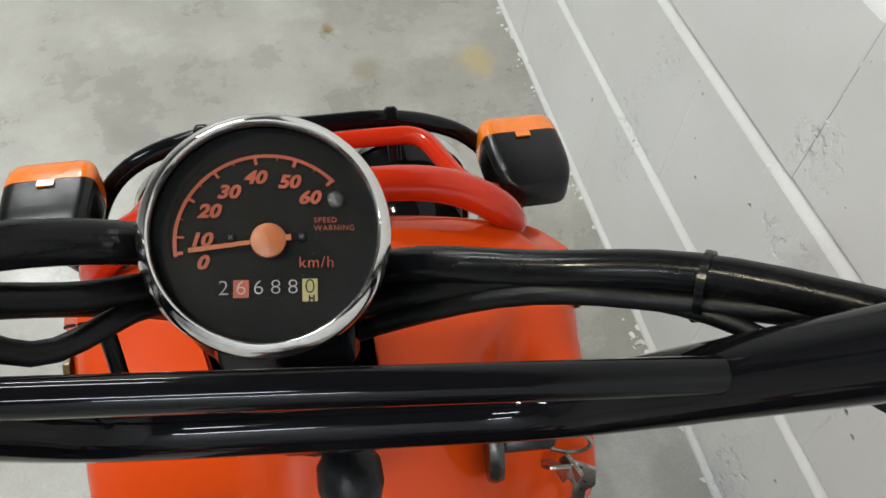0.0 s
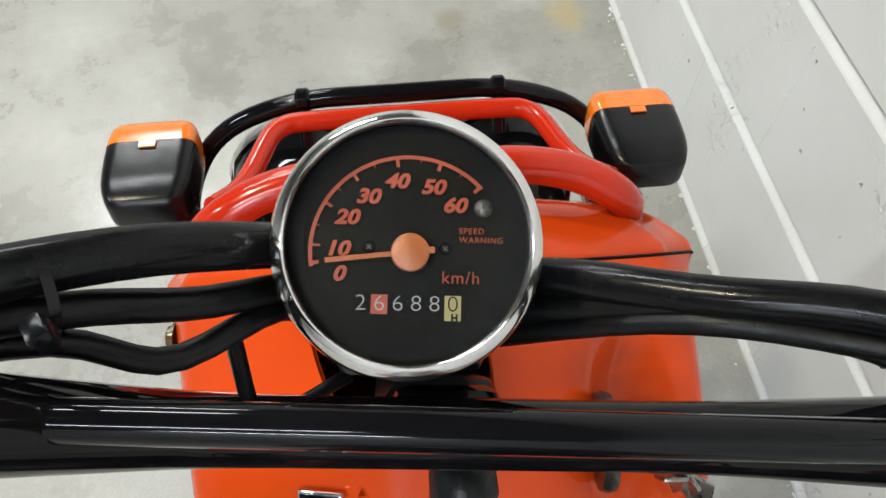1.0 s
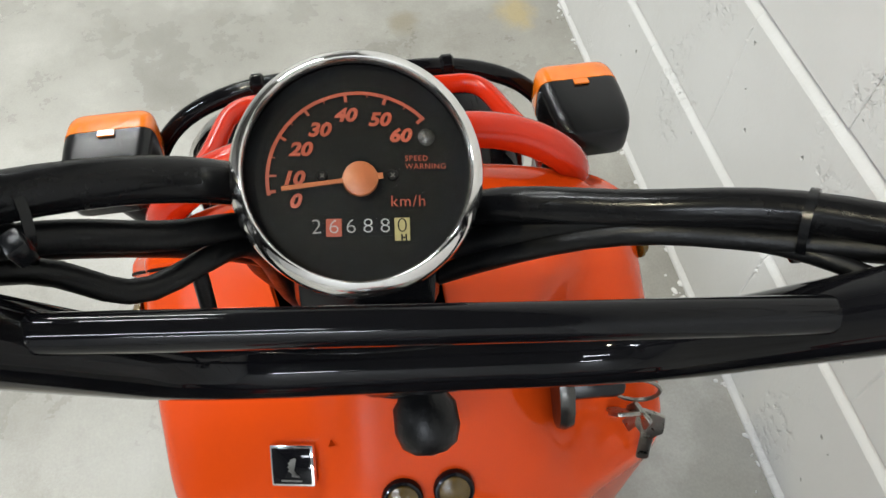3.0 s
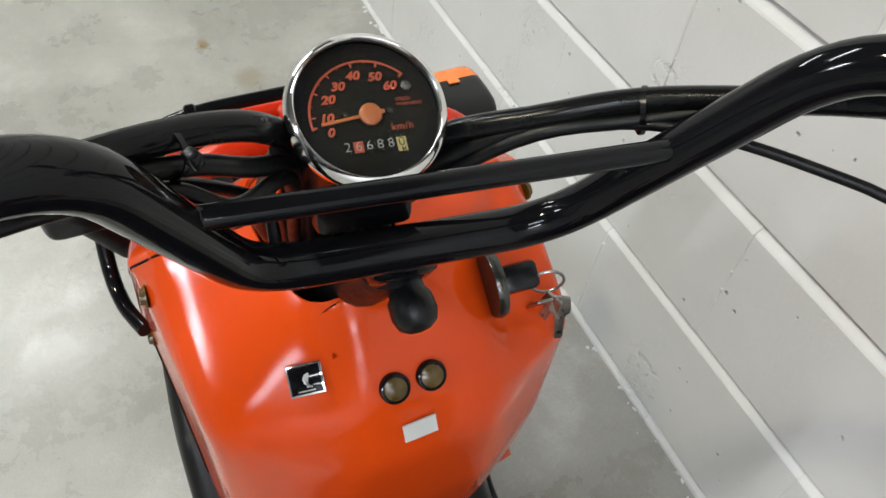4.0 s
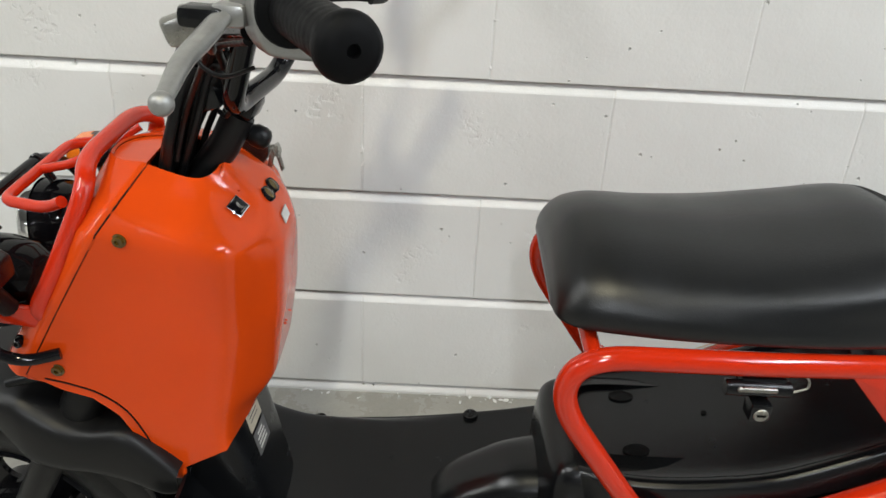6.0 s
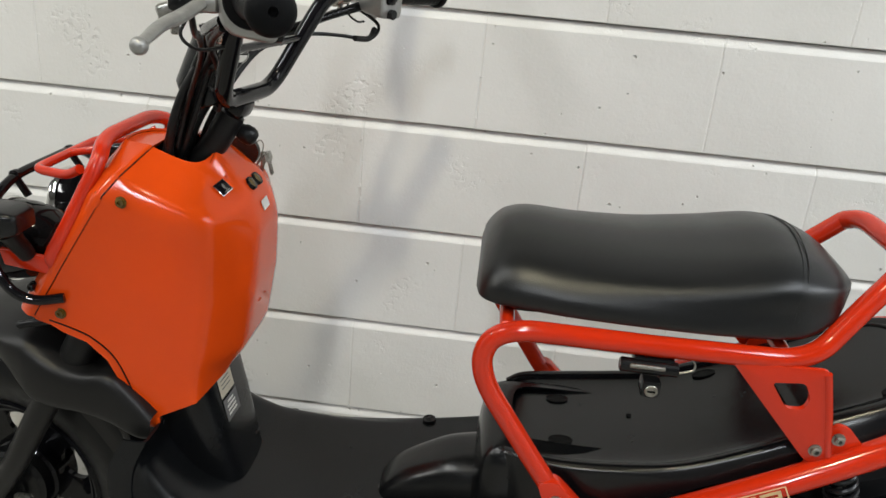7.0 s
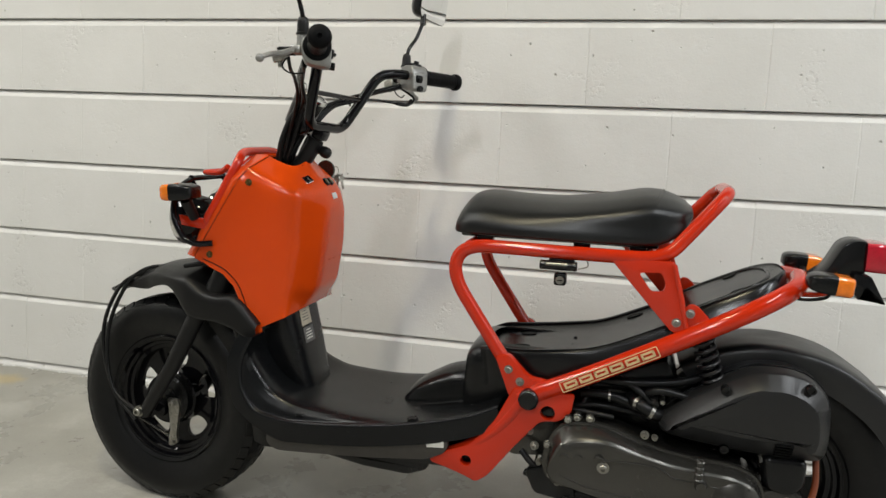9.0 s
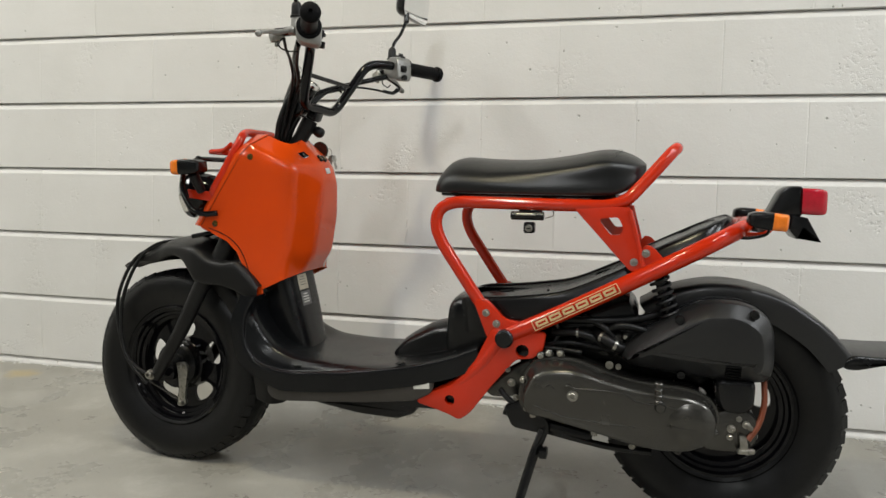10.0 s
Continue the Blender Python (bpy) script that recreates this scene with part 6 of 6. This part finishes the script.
def build_engine():
    # belt case
    out = [(0.243, 0.287), (0.252, 0.314), (0.264, 0.336), (0.288, 0.348), (0.331, 0.351), (0.362, 0.346), (0.408, 0.329), (0.456, 0.317), (0.510, 0.311), (0.563, 0.309), (0.602, 0.295), (0.619, 0.261), (0.611, 0.225), (0.575, 0.195), (0.515, 0.190), (0.454, 0.198), (0.391, 0.213), (0.320, 0.228), (0.258, 0.238), (0.243, 0.256)]
    o2 = soft2(out, 0.02, 5)
    # the upper edge is cut off in a broad slope that runs out towards the rear
    slope = lambda w, d: inset2(o2, lambda x, z, nx, nz: d + w * max(0.0, nz) * max(0.15, min(1.0, 1 - (x - 0.29) / 0.17)) + 0.004 * max(0.0, -nx))
    case = part("belt_case", shell([(-0.100, o2), (-0.168, o2), (-0.173, slope(0, 0.0015)), (-0.192, slope(0.012, 0.004)), (-0.196, slope(0.0135, 0.006)), (-0.1985, slope(0.015, 0.009)), (-0.2005, slope(0.019, 0.020))]), ENGINE, scooter, "dark grey metallic belt case", 24)
    part("case_flange", plate(inset2(o2, lambda x, z, nx, nz: -0.0045), -0.166, -0.152, 0.003), ENGINE, case)
    for pts in ([(0.338, -0.199, 0.308), (0.352, -0.2005, 0.303), (0.372, -0.201, 0.3035), (0.412, -0.201, 0.304), (0.445, -0.2005, 0.300), (0.468, -0.2005, 0.287), (0.500, -0.2005, 0.285)], [(0.275, -0.199, 0.263), (0.330, -0.200, 0.247), (0.400, -0.200, 0.241), (0.468, -0.199, 0.238)], [(0.272, -0.199, 0.297), (0.280, -0.2, 0.304), (0.288, -0.2, 0.298)], [(0.297, -0.2, 0.299), (0.305, -0.2, 0.306), (0.313, -0.2, 0.300)], [(0.527, -0.2, 0.282), (0.553, -0.2005, 0.279), (0.590, -0.1985, 0.284)]):
        part("case_rib", sweep(bmesh.new(), spline(pts, 24), 0.0021, 8), ENGINE, case)
    domed = turned(bmesh.new(), [(0.0, 0.010), (0.020, 0.009), (0.034, 0.0055), (0.044, -0.001)], (0.566, -0.199, 0.250), (0, -1, 0), 40)
    part("case_dome", domed, ENGINE, case, "", 60)
    for i in range(8):
        part("raised_letter", block((0.528 + i * 0.0080, -0.206 - 0.0035 * math.sin(i / 7 * 3.14), 0.246 - i * 0.0004), (0.0052, 0.003, 0.0055), 0.0008), ENGINE, case)
    for x, z in ((0.281, 0.355), (0.297, 0.361), (0.319, 0.362), (0.256, 0.246), (0.269, 0.234), (0.390, 0.209), (0.463, 0.190), (0.613, 0.230), (0.548, 0.189), (0.247, 0.303)):
        part("bolt_ear", rod((x, -0.150, z), (x, -0.168, z), 0.0075), ENGINE, case)
        part("case_bolt", bolt((x, -0.167, z), (0, -1, 0), 0.0045, 0.006), ENGINE if x > 0.5 else STEEL, case)
    part("boss_hook", sweep(bmesh.new(), spline([(0.334, -0.203, 0.303), (0.338, -0.206, 0.309), (0.346, -0.206, 0.307), (0.350, -0.203, 0.300)], 12), 0.0022, 8), ENGINE, case)
    part("case_boss", bolt((0.349, -0.199, 0.289), (0, -1, 0), 0.008, 0.010), STEEL, case, "steel boss bolt")
    # kick shaft
    part("kick_shaft", rod((0.508, -0.200, 0.284), (0.507, -0.211, 0.330), 0.0062), ENGINE, case)
    part("kick_boss", turned(bmesh.new(), [(0, 0.010), (0.008, 0.009), (0.010, 0.004), (0.012, -0.002)], (0.512, -0.200, 0.281), (0, -1, 0), 20), ENGINE, case)
    for k in range(4):
        part("kick_ring", turned(bmesh.new(), [(0.006, 0), (0.0082, 0.002), (0.006, 0.004)], V(0.508, -0.2025, 0.292) + V(-0.001, -0.010, 0.040) * (k * 0.30), (0, -0.24, 0.97), 16), ENGINE, case)
    # crank case body and cylinder behind
    part("crank_case", block((0.36, -0.02, 0.27), (0.24, 0.17, 0.14), 0.02, pose(0, 0, 0, 0, 12, 0)), ENGINE, scooter, "dark engine block")
    for k in range(9):
        part("cylinder_fin", block((0.225 + 0.011 * k, -0.01, 0.285), (0.004, 0.13, 0.12), 0.0015, pose(0, 0, 0, 0, 8, 0)), ENGINE, scooter)
    # air box
    ab = [(0.437, 0.368), (0.443, 0.382), (0.473, 0.409), (0.512, 0.433), (0.557, 0.463), (0.590, 0.478), (0.641, 0.480), (0.676, 0.471), (0.702, 0.451), (0.711, 0.421), (0.713, 0.366), (0.708, 0.339), (0.695, 0.330), (0.654, 0.329), (0.563, 0.334), (0.503, 0.340), (0.455, 0.346), (0.439, 0.356)]
    a2 = soft2(ab, 0.018, 4)
    fold = lambda d: inset2(a2, lambda x, z, nx, nz: d * (0.35 + 0.45 * abs(nx) * (x > 0.6) + 0.55 * max(0.0, nz) + max(0.0, -nz) * (0.95 if x > 0.48 else 0.6)))
    air = part("air_box", shell([(-0.070, a2), (-0.150, a2), (-0.158, fold(0.003)), (-0.180, fold(0.024)), (-0.1830, fold(0.027)), (-0.1845, fold(0.032))]), GUARD_PLASTIC, scooter, "charcoal plastic air box", 22)
    part("box_seam", plate(inset2(a2, lambda x, z, nx, nz: -0.0022), -0.118, -0.110, 0.001), PLASTIC_GREY, air)
    for x, y, z in ((0.541, -0.170, 0.444), (0.672, -0.172, 0.461), (0.548, -0.160, 0.337)):
        part("lid_screw", turned(bmesh.new(), [(0.0085, -0.008), (0.0085, 0.003), (0.007, 0.005), (0.0045, 0.005), (0.004, 0.002), (0, 0.002)], (x, y - 0.002, z), (0, -1, 0), 18), PLASTIC, air)
    for k in range(5):
        part("vent_slot", block((0.6395, -0.1835 + k * 0.0040, 0.3635 - k * 0.0060), (0.028, 0.006, 0.0032), 0.001), DIAL_RING, air)
    part("air_snorkel", plate(soft2([(0.612, 0.335), (0.682, 0.335), (0.681, 0.284), (0.660, 0.268), (0.632, 0.270), (0.614, 0.284)], 0.014), -0.168, -0.085, 0.010, 4), PLASTIC, air, "black snorkel cap", 50)
    # rear axle arm, brake arm, copper lead
    part("gear_case", plate(soft2([(0.58, 0.26), (0.66, 0.285), (0.690, 0.262), (0.690, 0.215), (0.66, 0.195), (0.59, 0.195)], 0.02), -0.165, -0.075, 0.008), ENGINE, scooter, "grey gear case")
    for x, z, r in ((0.642, 0.242, 0.0060), (0.640, 0.226, 0.0045), (0.668, 0.252, 0.0055), (0.676, 0.246, 0.0035), (0.655, 0.262, 0.004)):
        part("gear_bolt", bolt((x, -0.166, z), (0, -1, 0), r, 0.007), STEEL, scooter)
    part("rear_brake_arm", plate(soft2([(0.655, 0.234), (0.668, 0.234), (0.672, 0.214), (0.676, 0.198), (0.656, 0.198), (0.658, 0.214)], 0.004), -0.178, -0.170, 0.002), STEEL, scooter, "zinc rear brake arm")
    part("brake_nut", rod((0.684, -0.174, 0.205), (0.654, -0.174, 0.203), 0.0055), STEEL, scooter)
    part("brake_lead", hose([(0.672, -0.168, 0.224), (0.690, -0.160, 0.252), (0.700, -0.148, 0.290), (0.699, -0.135, 0.335)], 0.0055), COPPER, scooter, "reddish brown brake lead")
    # carburettor hoses, bolts and wiring between tube and case
    carb = part("carburettor", block((0.415, -0.10, 0.375), (0.05, 0.05, 0.05), 0.01), ENGINE, scooter, "dark carburettor")
    for c, r in (((0.405, -0.142, 0.385), 0.005), ((0.428, -0.142, 0.368), 0.0045), ((0.442, -0.142, 0.398), 0.005)):
        part("carburettor_cap", rod((c[0], -0.11, c[2]), c, r), STEEL, carb)
    for c, r in (((0.415, -0.172, 0.348), 0.0055), ((0.432, -0.172, 0.346), 0.004), ((0.300, -0.150, 0.357), 0.004), ((0.322, -0.150, 0.355), 0.0042)):
        part("engine_bolt", bolt(c, (0, -1, 0), r, 0.010), STEEL, scooter)
    for pts, r in (([(0.26, -0.12, 0.36), (0.33, -0.135, 0.378), (0.40, -0.13, 0.37), (0.45, -0.12, 0.36)], 0.006), ([(0.30, -0.11, 0.42), (0.38, -0.13, 0.425), (0.46, -0.12, 0.43), (0.53, -0.10, 0.45)], 0.008), ([(0.40, -0.13, 0.40), (0.43, -0.145, 0.42), (0.47, -0.14, 0.415), (0.50, -0.12, 0.40)], 0.007), ([(0.27, -0.11, 0.345), (0.30, -0.13, 0.37), (0.31, -0.12, 0.40), (0.29, -0.1, 0.43)], 0.005), ([(0.195, -0.13, 0.27), (0.22, -0.14, 0.25), (0.25, -0.135, 0.24), (0.27, -0.12, 0.25)], 0.006)):
        part("engine_hose", hose(pts, r), RUBBER, scooter, "black rubber hose")
    part("engine_shroud", block((0.36, -0.03, 0.405), (0.22, 0.16, 0.06), 0.02, pose(0, 0, 0, 0, -22, 0)), PLASTIC, scooter)
    back = plate(soft2([(0.24, 0.34), (0.30, 0.425), (0.46, 0.435), (0.56, 0.42), (0.62, 0.33), (0.56, 0.275), (0.26, 0.30)], 0.015), -0.092, -0.080, 0.002)
    part("engine_backplate", back, PLASTIC, scooter, "black plate behind the air box")
    for pts, r in (([(0.30, -0.125, 0.395), (0.35, -0.14, 0.40), (0.39, -0.135, 0.385), (0.42, -0.12, 0.36)], 0.008), ([(0.36, -0.12, 0.43), (0.40, -0.14, 0.415), (0.42, -0.14, 0.395)], 0.006), ([(0.25, -0.13, 0.355), (0.29, -0.14, 0.366), (0.36, -0.145, 0.362)], 0.005)):
        part("engine_hose", hose(pts, r), RUBBER, scooter, "black rubber hose")
    clip = turned(bmesh.new(), [(0.0092, -0.002), (0.0104, -0.002), (0.0104, 0.002), (0.0092, 0.002)], (0.350, -0.14, 0.400), (1, 0, 0.05), 18)
    part("hose_clip", clip, STEEL, scooter)
    part("engine_hanger", plate(soft2([(0.14, 0.265), (0.25, 0.33), (0.29, 0.30), (0.26, 0.25), (0.17, 0.24)], 0.012), -0.09, -0.06, 0.004), ENGINE, scooter)
    for c, r in (((0.222, -0.150, 0.292), 0.006), ((0.232, -0.150, 0.262), 0.0045), ((0.214, -0.150, 0.318), 0.004)):
        part("engine_bolt", bolt(c, (0, -1, 0), r, 0.010), STEEL, scooter)
    part("intake_pipe", hose([(0.385, -0.125, 0.398), (0.405, -0.150, 0.392), (0.430, -0.150, 0.378), (0.450, -0.13, 0.372)], 0.011), RUBBER, scooter, "black rubber intake pipe")
    for c, ax_ in (((0.400, -0.146, 0.394), (0.8, -0.5, -0.2)), ((0.424, -0.152, 0.382), (0.9, 0, -0.4))):
        part("hose_clip", turned(bmesh.new(), [(0.0112, -0.003), (0.0126, -0.003), (0.0126, 0.003), (0.0112, 0.003)], c, ax_, 20), STEEL, scooter)
    # suspension spring
    p0, p1 = V(0.530, -0.112, 0.425), V(0.497, -0.112, 0.528)
    ax = (p1 - p0).normalized()
    u = V(0, 1, 0)
    w = ax.cross(u)
    coil = [p0 + (p1 - p0) * (i / 150) + (u * math.cos(i / 150 * 2 * math.pi * 8) + w * math.sin(i / 150 * 2 * math.pi * 8)) * 0.0175 for i in range(151)]
    sus = part("shock_absorber", rod(p0, p1 + ax * 0.02, 0.010), BLACK_GLOSS, scooter, "black rear shock absorber with coil spring")
    part("coil_spring", sweep(bmesh.new(), coil, 0.0036, 8), SPRING, sus)
    part("spring_seat", rod(p1, p1 + ax * 0.006, 0.023), PLASTIC, sus)
    # side stand
    part("stand_bracket", plate(soft2([(0.205, 0.240), (0.260, 0.262), (0.300, 0.215), (0.300, 0.188), (0.225, 0.198)], 0.010), -0.150, -0.128, 0.004), PLASTIC, scooter)
    sd = part("side_stand", sweep(bmesh.new(), rounded([(0.292, -0.140, 0.205), (0.272, -0.155, 0.150), (0.248, -0.188, 0.060), (0.240, -0.200, 0.012), (0.215, -0.222, 0.006)], 0.02), [0.010, 0.010, 0.009, 0.008, 0.007], 12), PLASTIC, scooter, "black side stand")
    part("stand_lug", block((0.292, -0.165, 0.158), (0.016, 0.03, 0.018), 0.003), PLASTIC, sd)
    part("stand_spring", sweep(bmesh.new(), [(0.285, -0.150, 0.20), (0.262, -0.163, 0.125)], 0.005, 8), SPRING, sd)
    part("stand_foot", block((0.222, -0.222, 0.002), (0.04, 0.028, 0.006), 0.002), PLASTIC, sd)
    part("lower_pipe", hose([(0.20, -0.10, 0.215), (0.29, -0.12, 0.195), (0.40, -0.125, 0.172), (0.50, -0.12, 0.165)], 0.007), PLASTIC, scooter)
    part("belly_pan", block((0.30, -0.08, 0.195), (0.17, 0.10, 0.03), 0.01, pose(0, 0, 0, 0, 10, 0)), PLASTIC, scooter)


def build_tail():
    cr = []
    for a, rr, hw in ((128, 0.270, 0.072), (112, 0.267, 0.078), (92, 0.264, 0.080), (70, 0.263, 0.082), (50, 0.263, 0.084), (38, 0.266, 0.085), (29, 0.270, 0.086)):
        nx, nz = math.cos(radians(a)), math.sin(radians(a))
        cx, cz = RW.x + rr * nx, RW.z + rr * nz
        cr.append([(cx - nx * 0.055, -hw, cz - nz * 0.055), (cx - nx * 0.014, -hw * 0.98, cz - nz * 0.014), (cx - nx * 0.002, -hw * 0.84, cz - nz * 0.002), (cx, -hw * 0.4, cz), (cx, 0, cz), (cx, hw * 0.4, cz), (cx - nx * 0.002, hw * 0.84, cz - nz * 0.002), (cx - nx * 0.014, hw * 0.98, cz - nz * 0.014), (cx - nx * 0.055, hw, cz - nz * 0.055)])
    rm = part("rear_mudguard", skin(cr, 30, 46, 0.004), GUARD_PLASTIC, scooter, "charcoal plastic rear mudguard", 50)
    flap = plate(soft2([(0.846, 0.352), (0.846, 0.368), (0.860, 0.380), (0.920, 0.379), (1.050, 0.384), (1.050, 0.372), (0.920, 0.364), (0.868, 0.350)], 0.010), -0.088, 0.088, 0.008, 4)
    part("plate_carrier", flap, PLASTIC_GREY, rm, "charcoal plastic plate carrier", 50)
    # tail lamp on its black bracket
    tb = part("tail_bracket", plate(soft2([(0.662, 0.606), (0.708, 0.646), (0.728, 0.688), (0.744, 0.697), (0.768, 0.697), (0.770, 0.640), (0.756, 0.634), (0.735, 0.628), (0.700, 0.604)], 0.008), -0.034, 0.034, 0.006), PLASTIC, scooter, "black tail lamp bracket")
    lens = skin([[(0.766, y * 0.98, 0.668 + z * 0.98) for y, z in RTL], [(0.790, y, 0.667 + z) for y, z in RTL], [(0.807, y * 0.94, 0.666 + z * 0.94) for y, z in RTL], [(0.813, y * 0.72, 0.666 + z * 0.72) for y, z in RTL], [(0.815, y * 0.2, 0.666 + z * 0.2) for y, z in RTL]], len(RTL), 16, caps=True)
    part("tail_lens", lens, RED_LENS, tb, "red tail lamp lens", 50)
    part("tail_flap", plate(soft2([(0.748, 0.640), (0.776, 0.636), (0.803, 0.588), (0.784, 0.598), (0.770, 0.616), (0.760, 0.592), (0.744, 0.612)], 0.003), -0.045, 0.045, 0.002), PLASTIC, tb)
    for s in (-1, 1):
        m = Matrix.Translation((0.699, s * 0.120, 0.631)) @ Matrix.Rotation(radians(5), 4, "Y")
        body = skin([[(-0.042, y * 0.45, z * 0.45) for y, z in RSQ], [(-0.037, y * 0.72, z * 0.72) for y, z in RSQ], [(-0.024, y * 0.92, z * 0.92) for y, z in RSQ], [(0.0, y * 0.97, z * 0.97) for y, z in RSQ]], len(RSQ), 14, caps=True)
        body.transform(m)
        sg = part("rear_turn_signal", body, PLASTIC, scooter, "black rear turn signal with an amber lens", 50)
        ln = skin([[(0.0002, y * 0.97, z * 0.97) for y, z in RSQ], [(0.016, y * 0.96, z * 0.96) for y, z in RSQ], [(0.026, y * 0.88, z * 0.88) for y, z in RSQ], [(0.029, y * 0.3, z * 0.3) for y, z in RSQ]], len(RSQ), 12, caps=True)
        ln.transform(m)
        part("amber_lens", ln, AMBER, sg, "amber lens", 50)
        part("signal_stalk", sweep(bmesh.new(), [(0.690, s * 0.060, 0.612), (0.692, s * 0.110, 0.624)], 0.007, 12), RUBBER, sg)
        part("tail_stay", sweep(bmesh.new(), rounded([(0.640, s * 0.088, 0.602), (0.700, s * 0.078, 0.604), (0.725, s * 0.030, 0.632)], 0.02), 0.0042, 10), RED, scooter, "thin red tail stay")
    part("tail_wire", hose([(0.70, -0.095, 0.622), (0.695, -0.105, 0.606), (0.672, -0.100, 0.598), (0.650, -0.090, 0.596), (0.635, -0.080, 0.600)], 0.003), RUBBER, scooter)


RTL = squarish(0.040, 0.026, 0.010)

build_room()
build_lamps()
build_front()
build_cover()
build_carrier()
build_handlebar()
build_speedometer()
build_footboard()
build_seat()
build_frame()
build_engine()
build_tail()
build_wall()
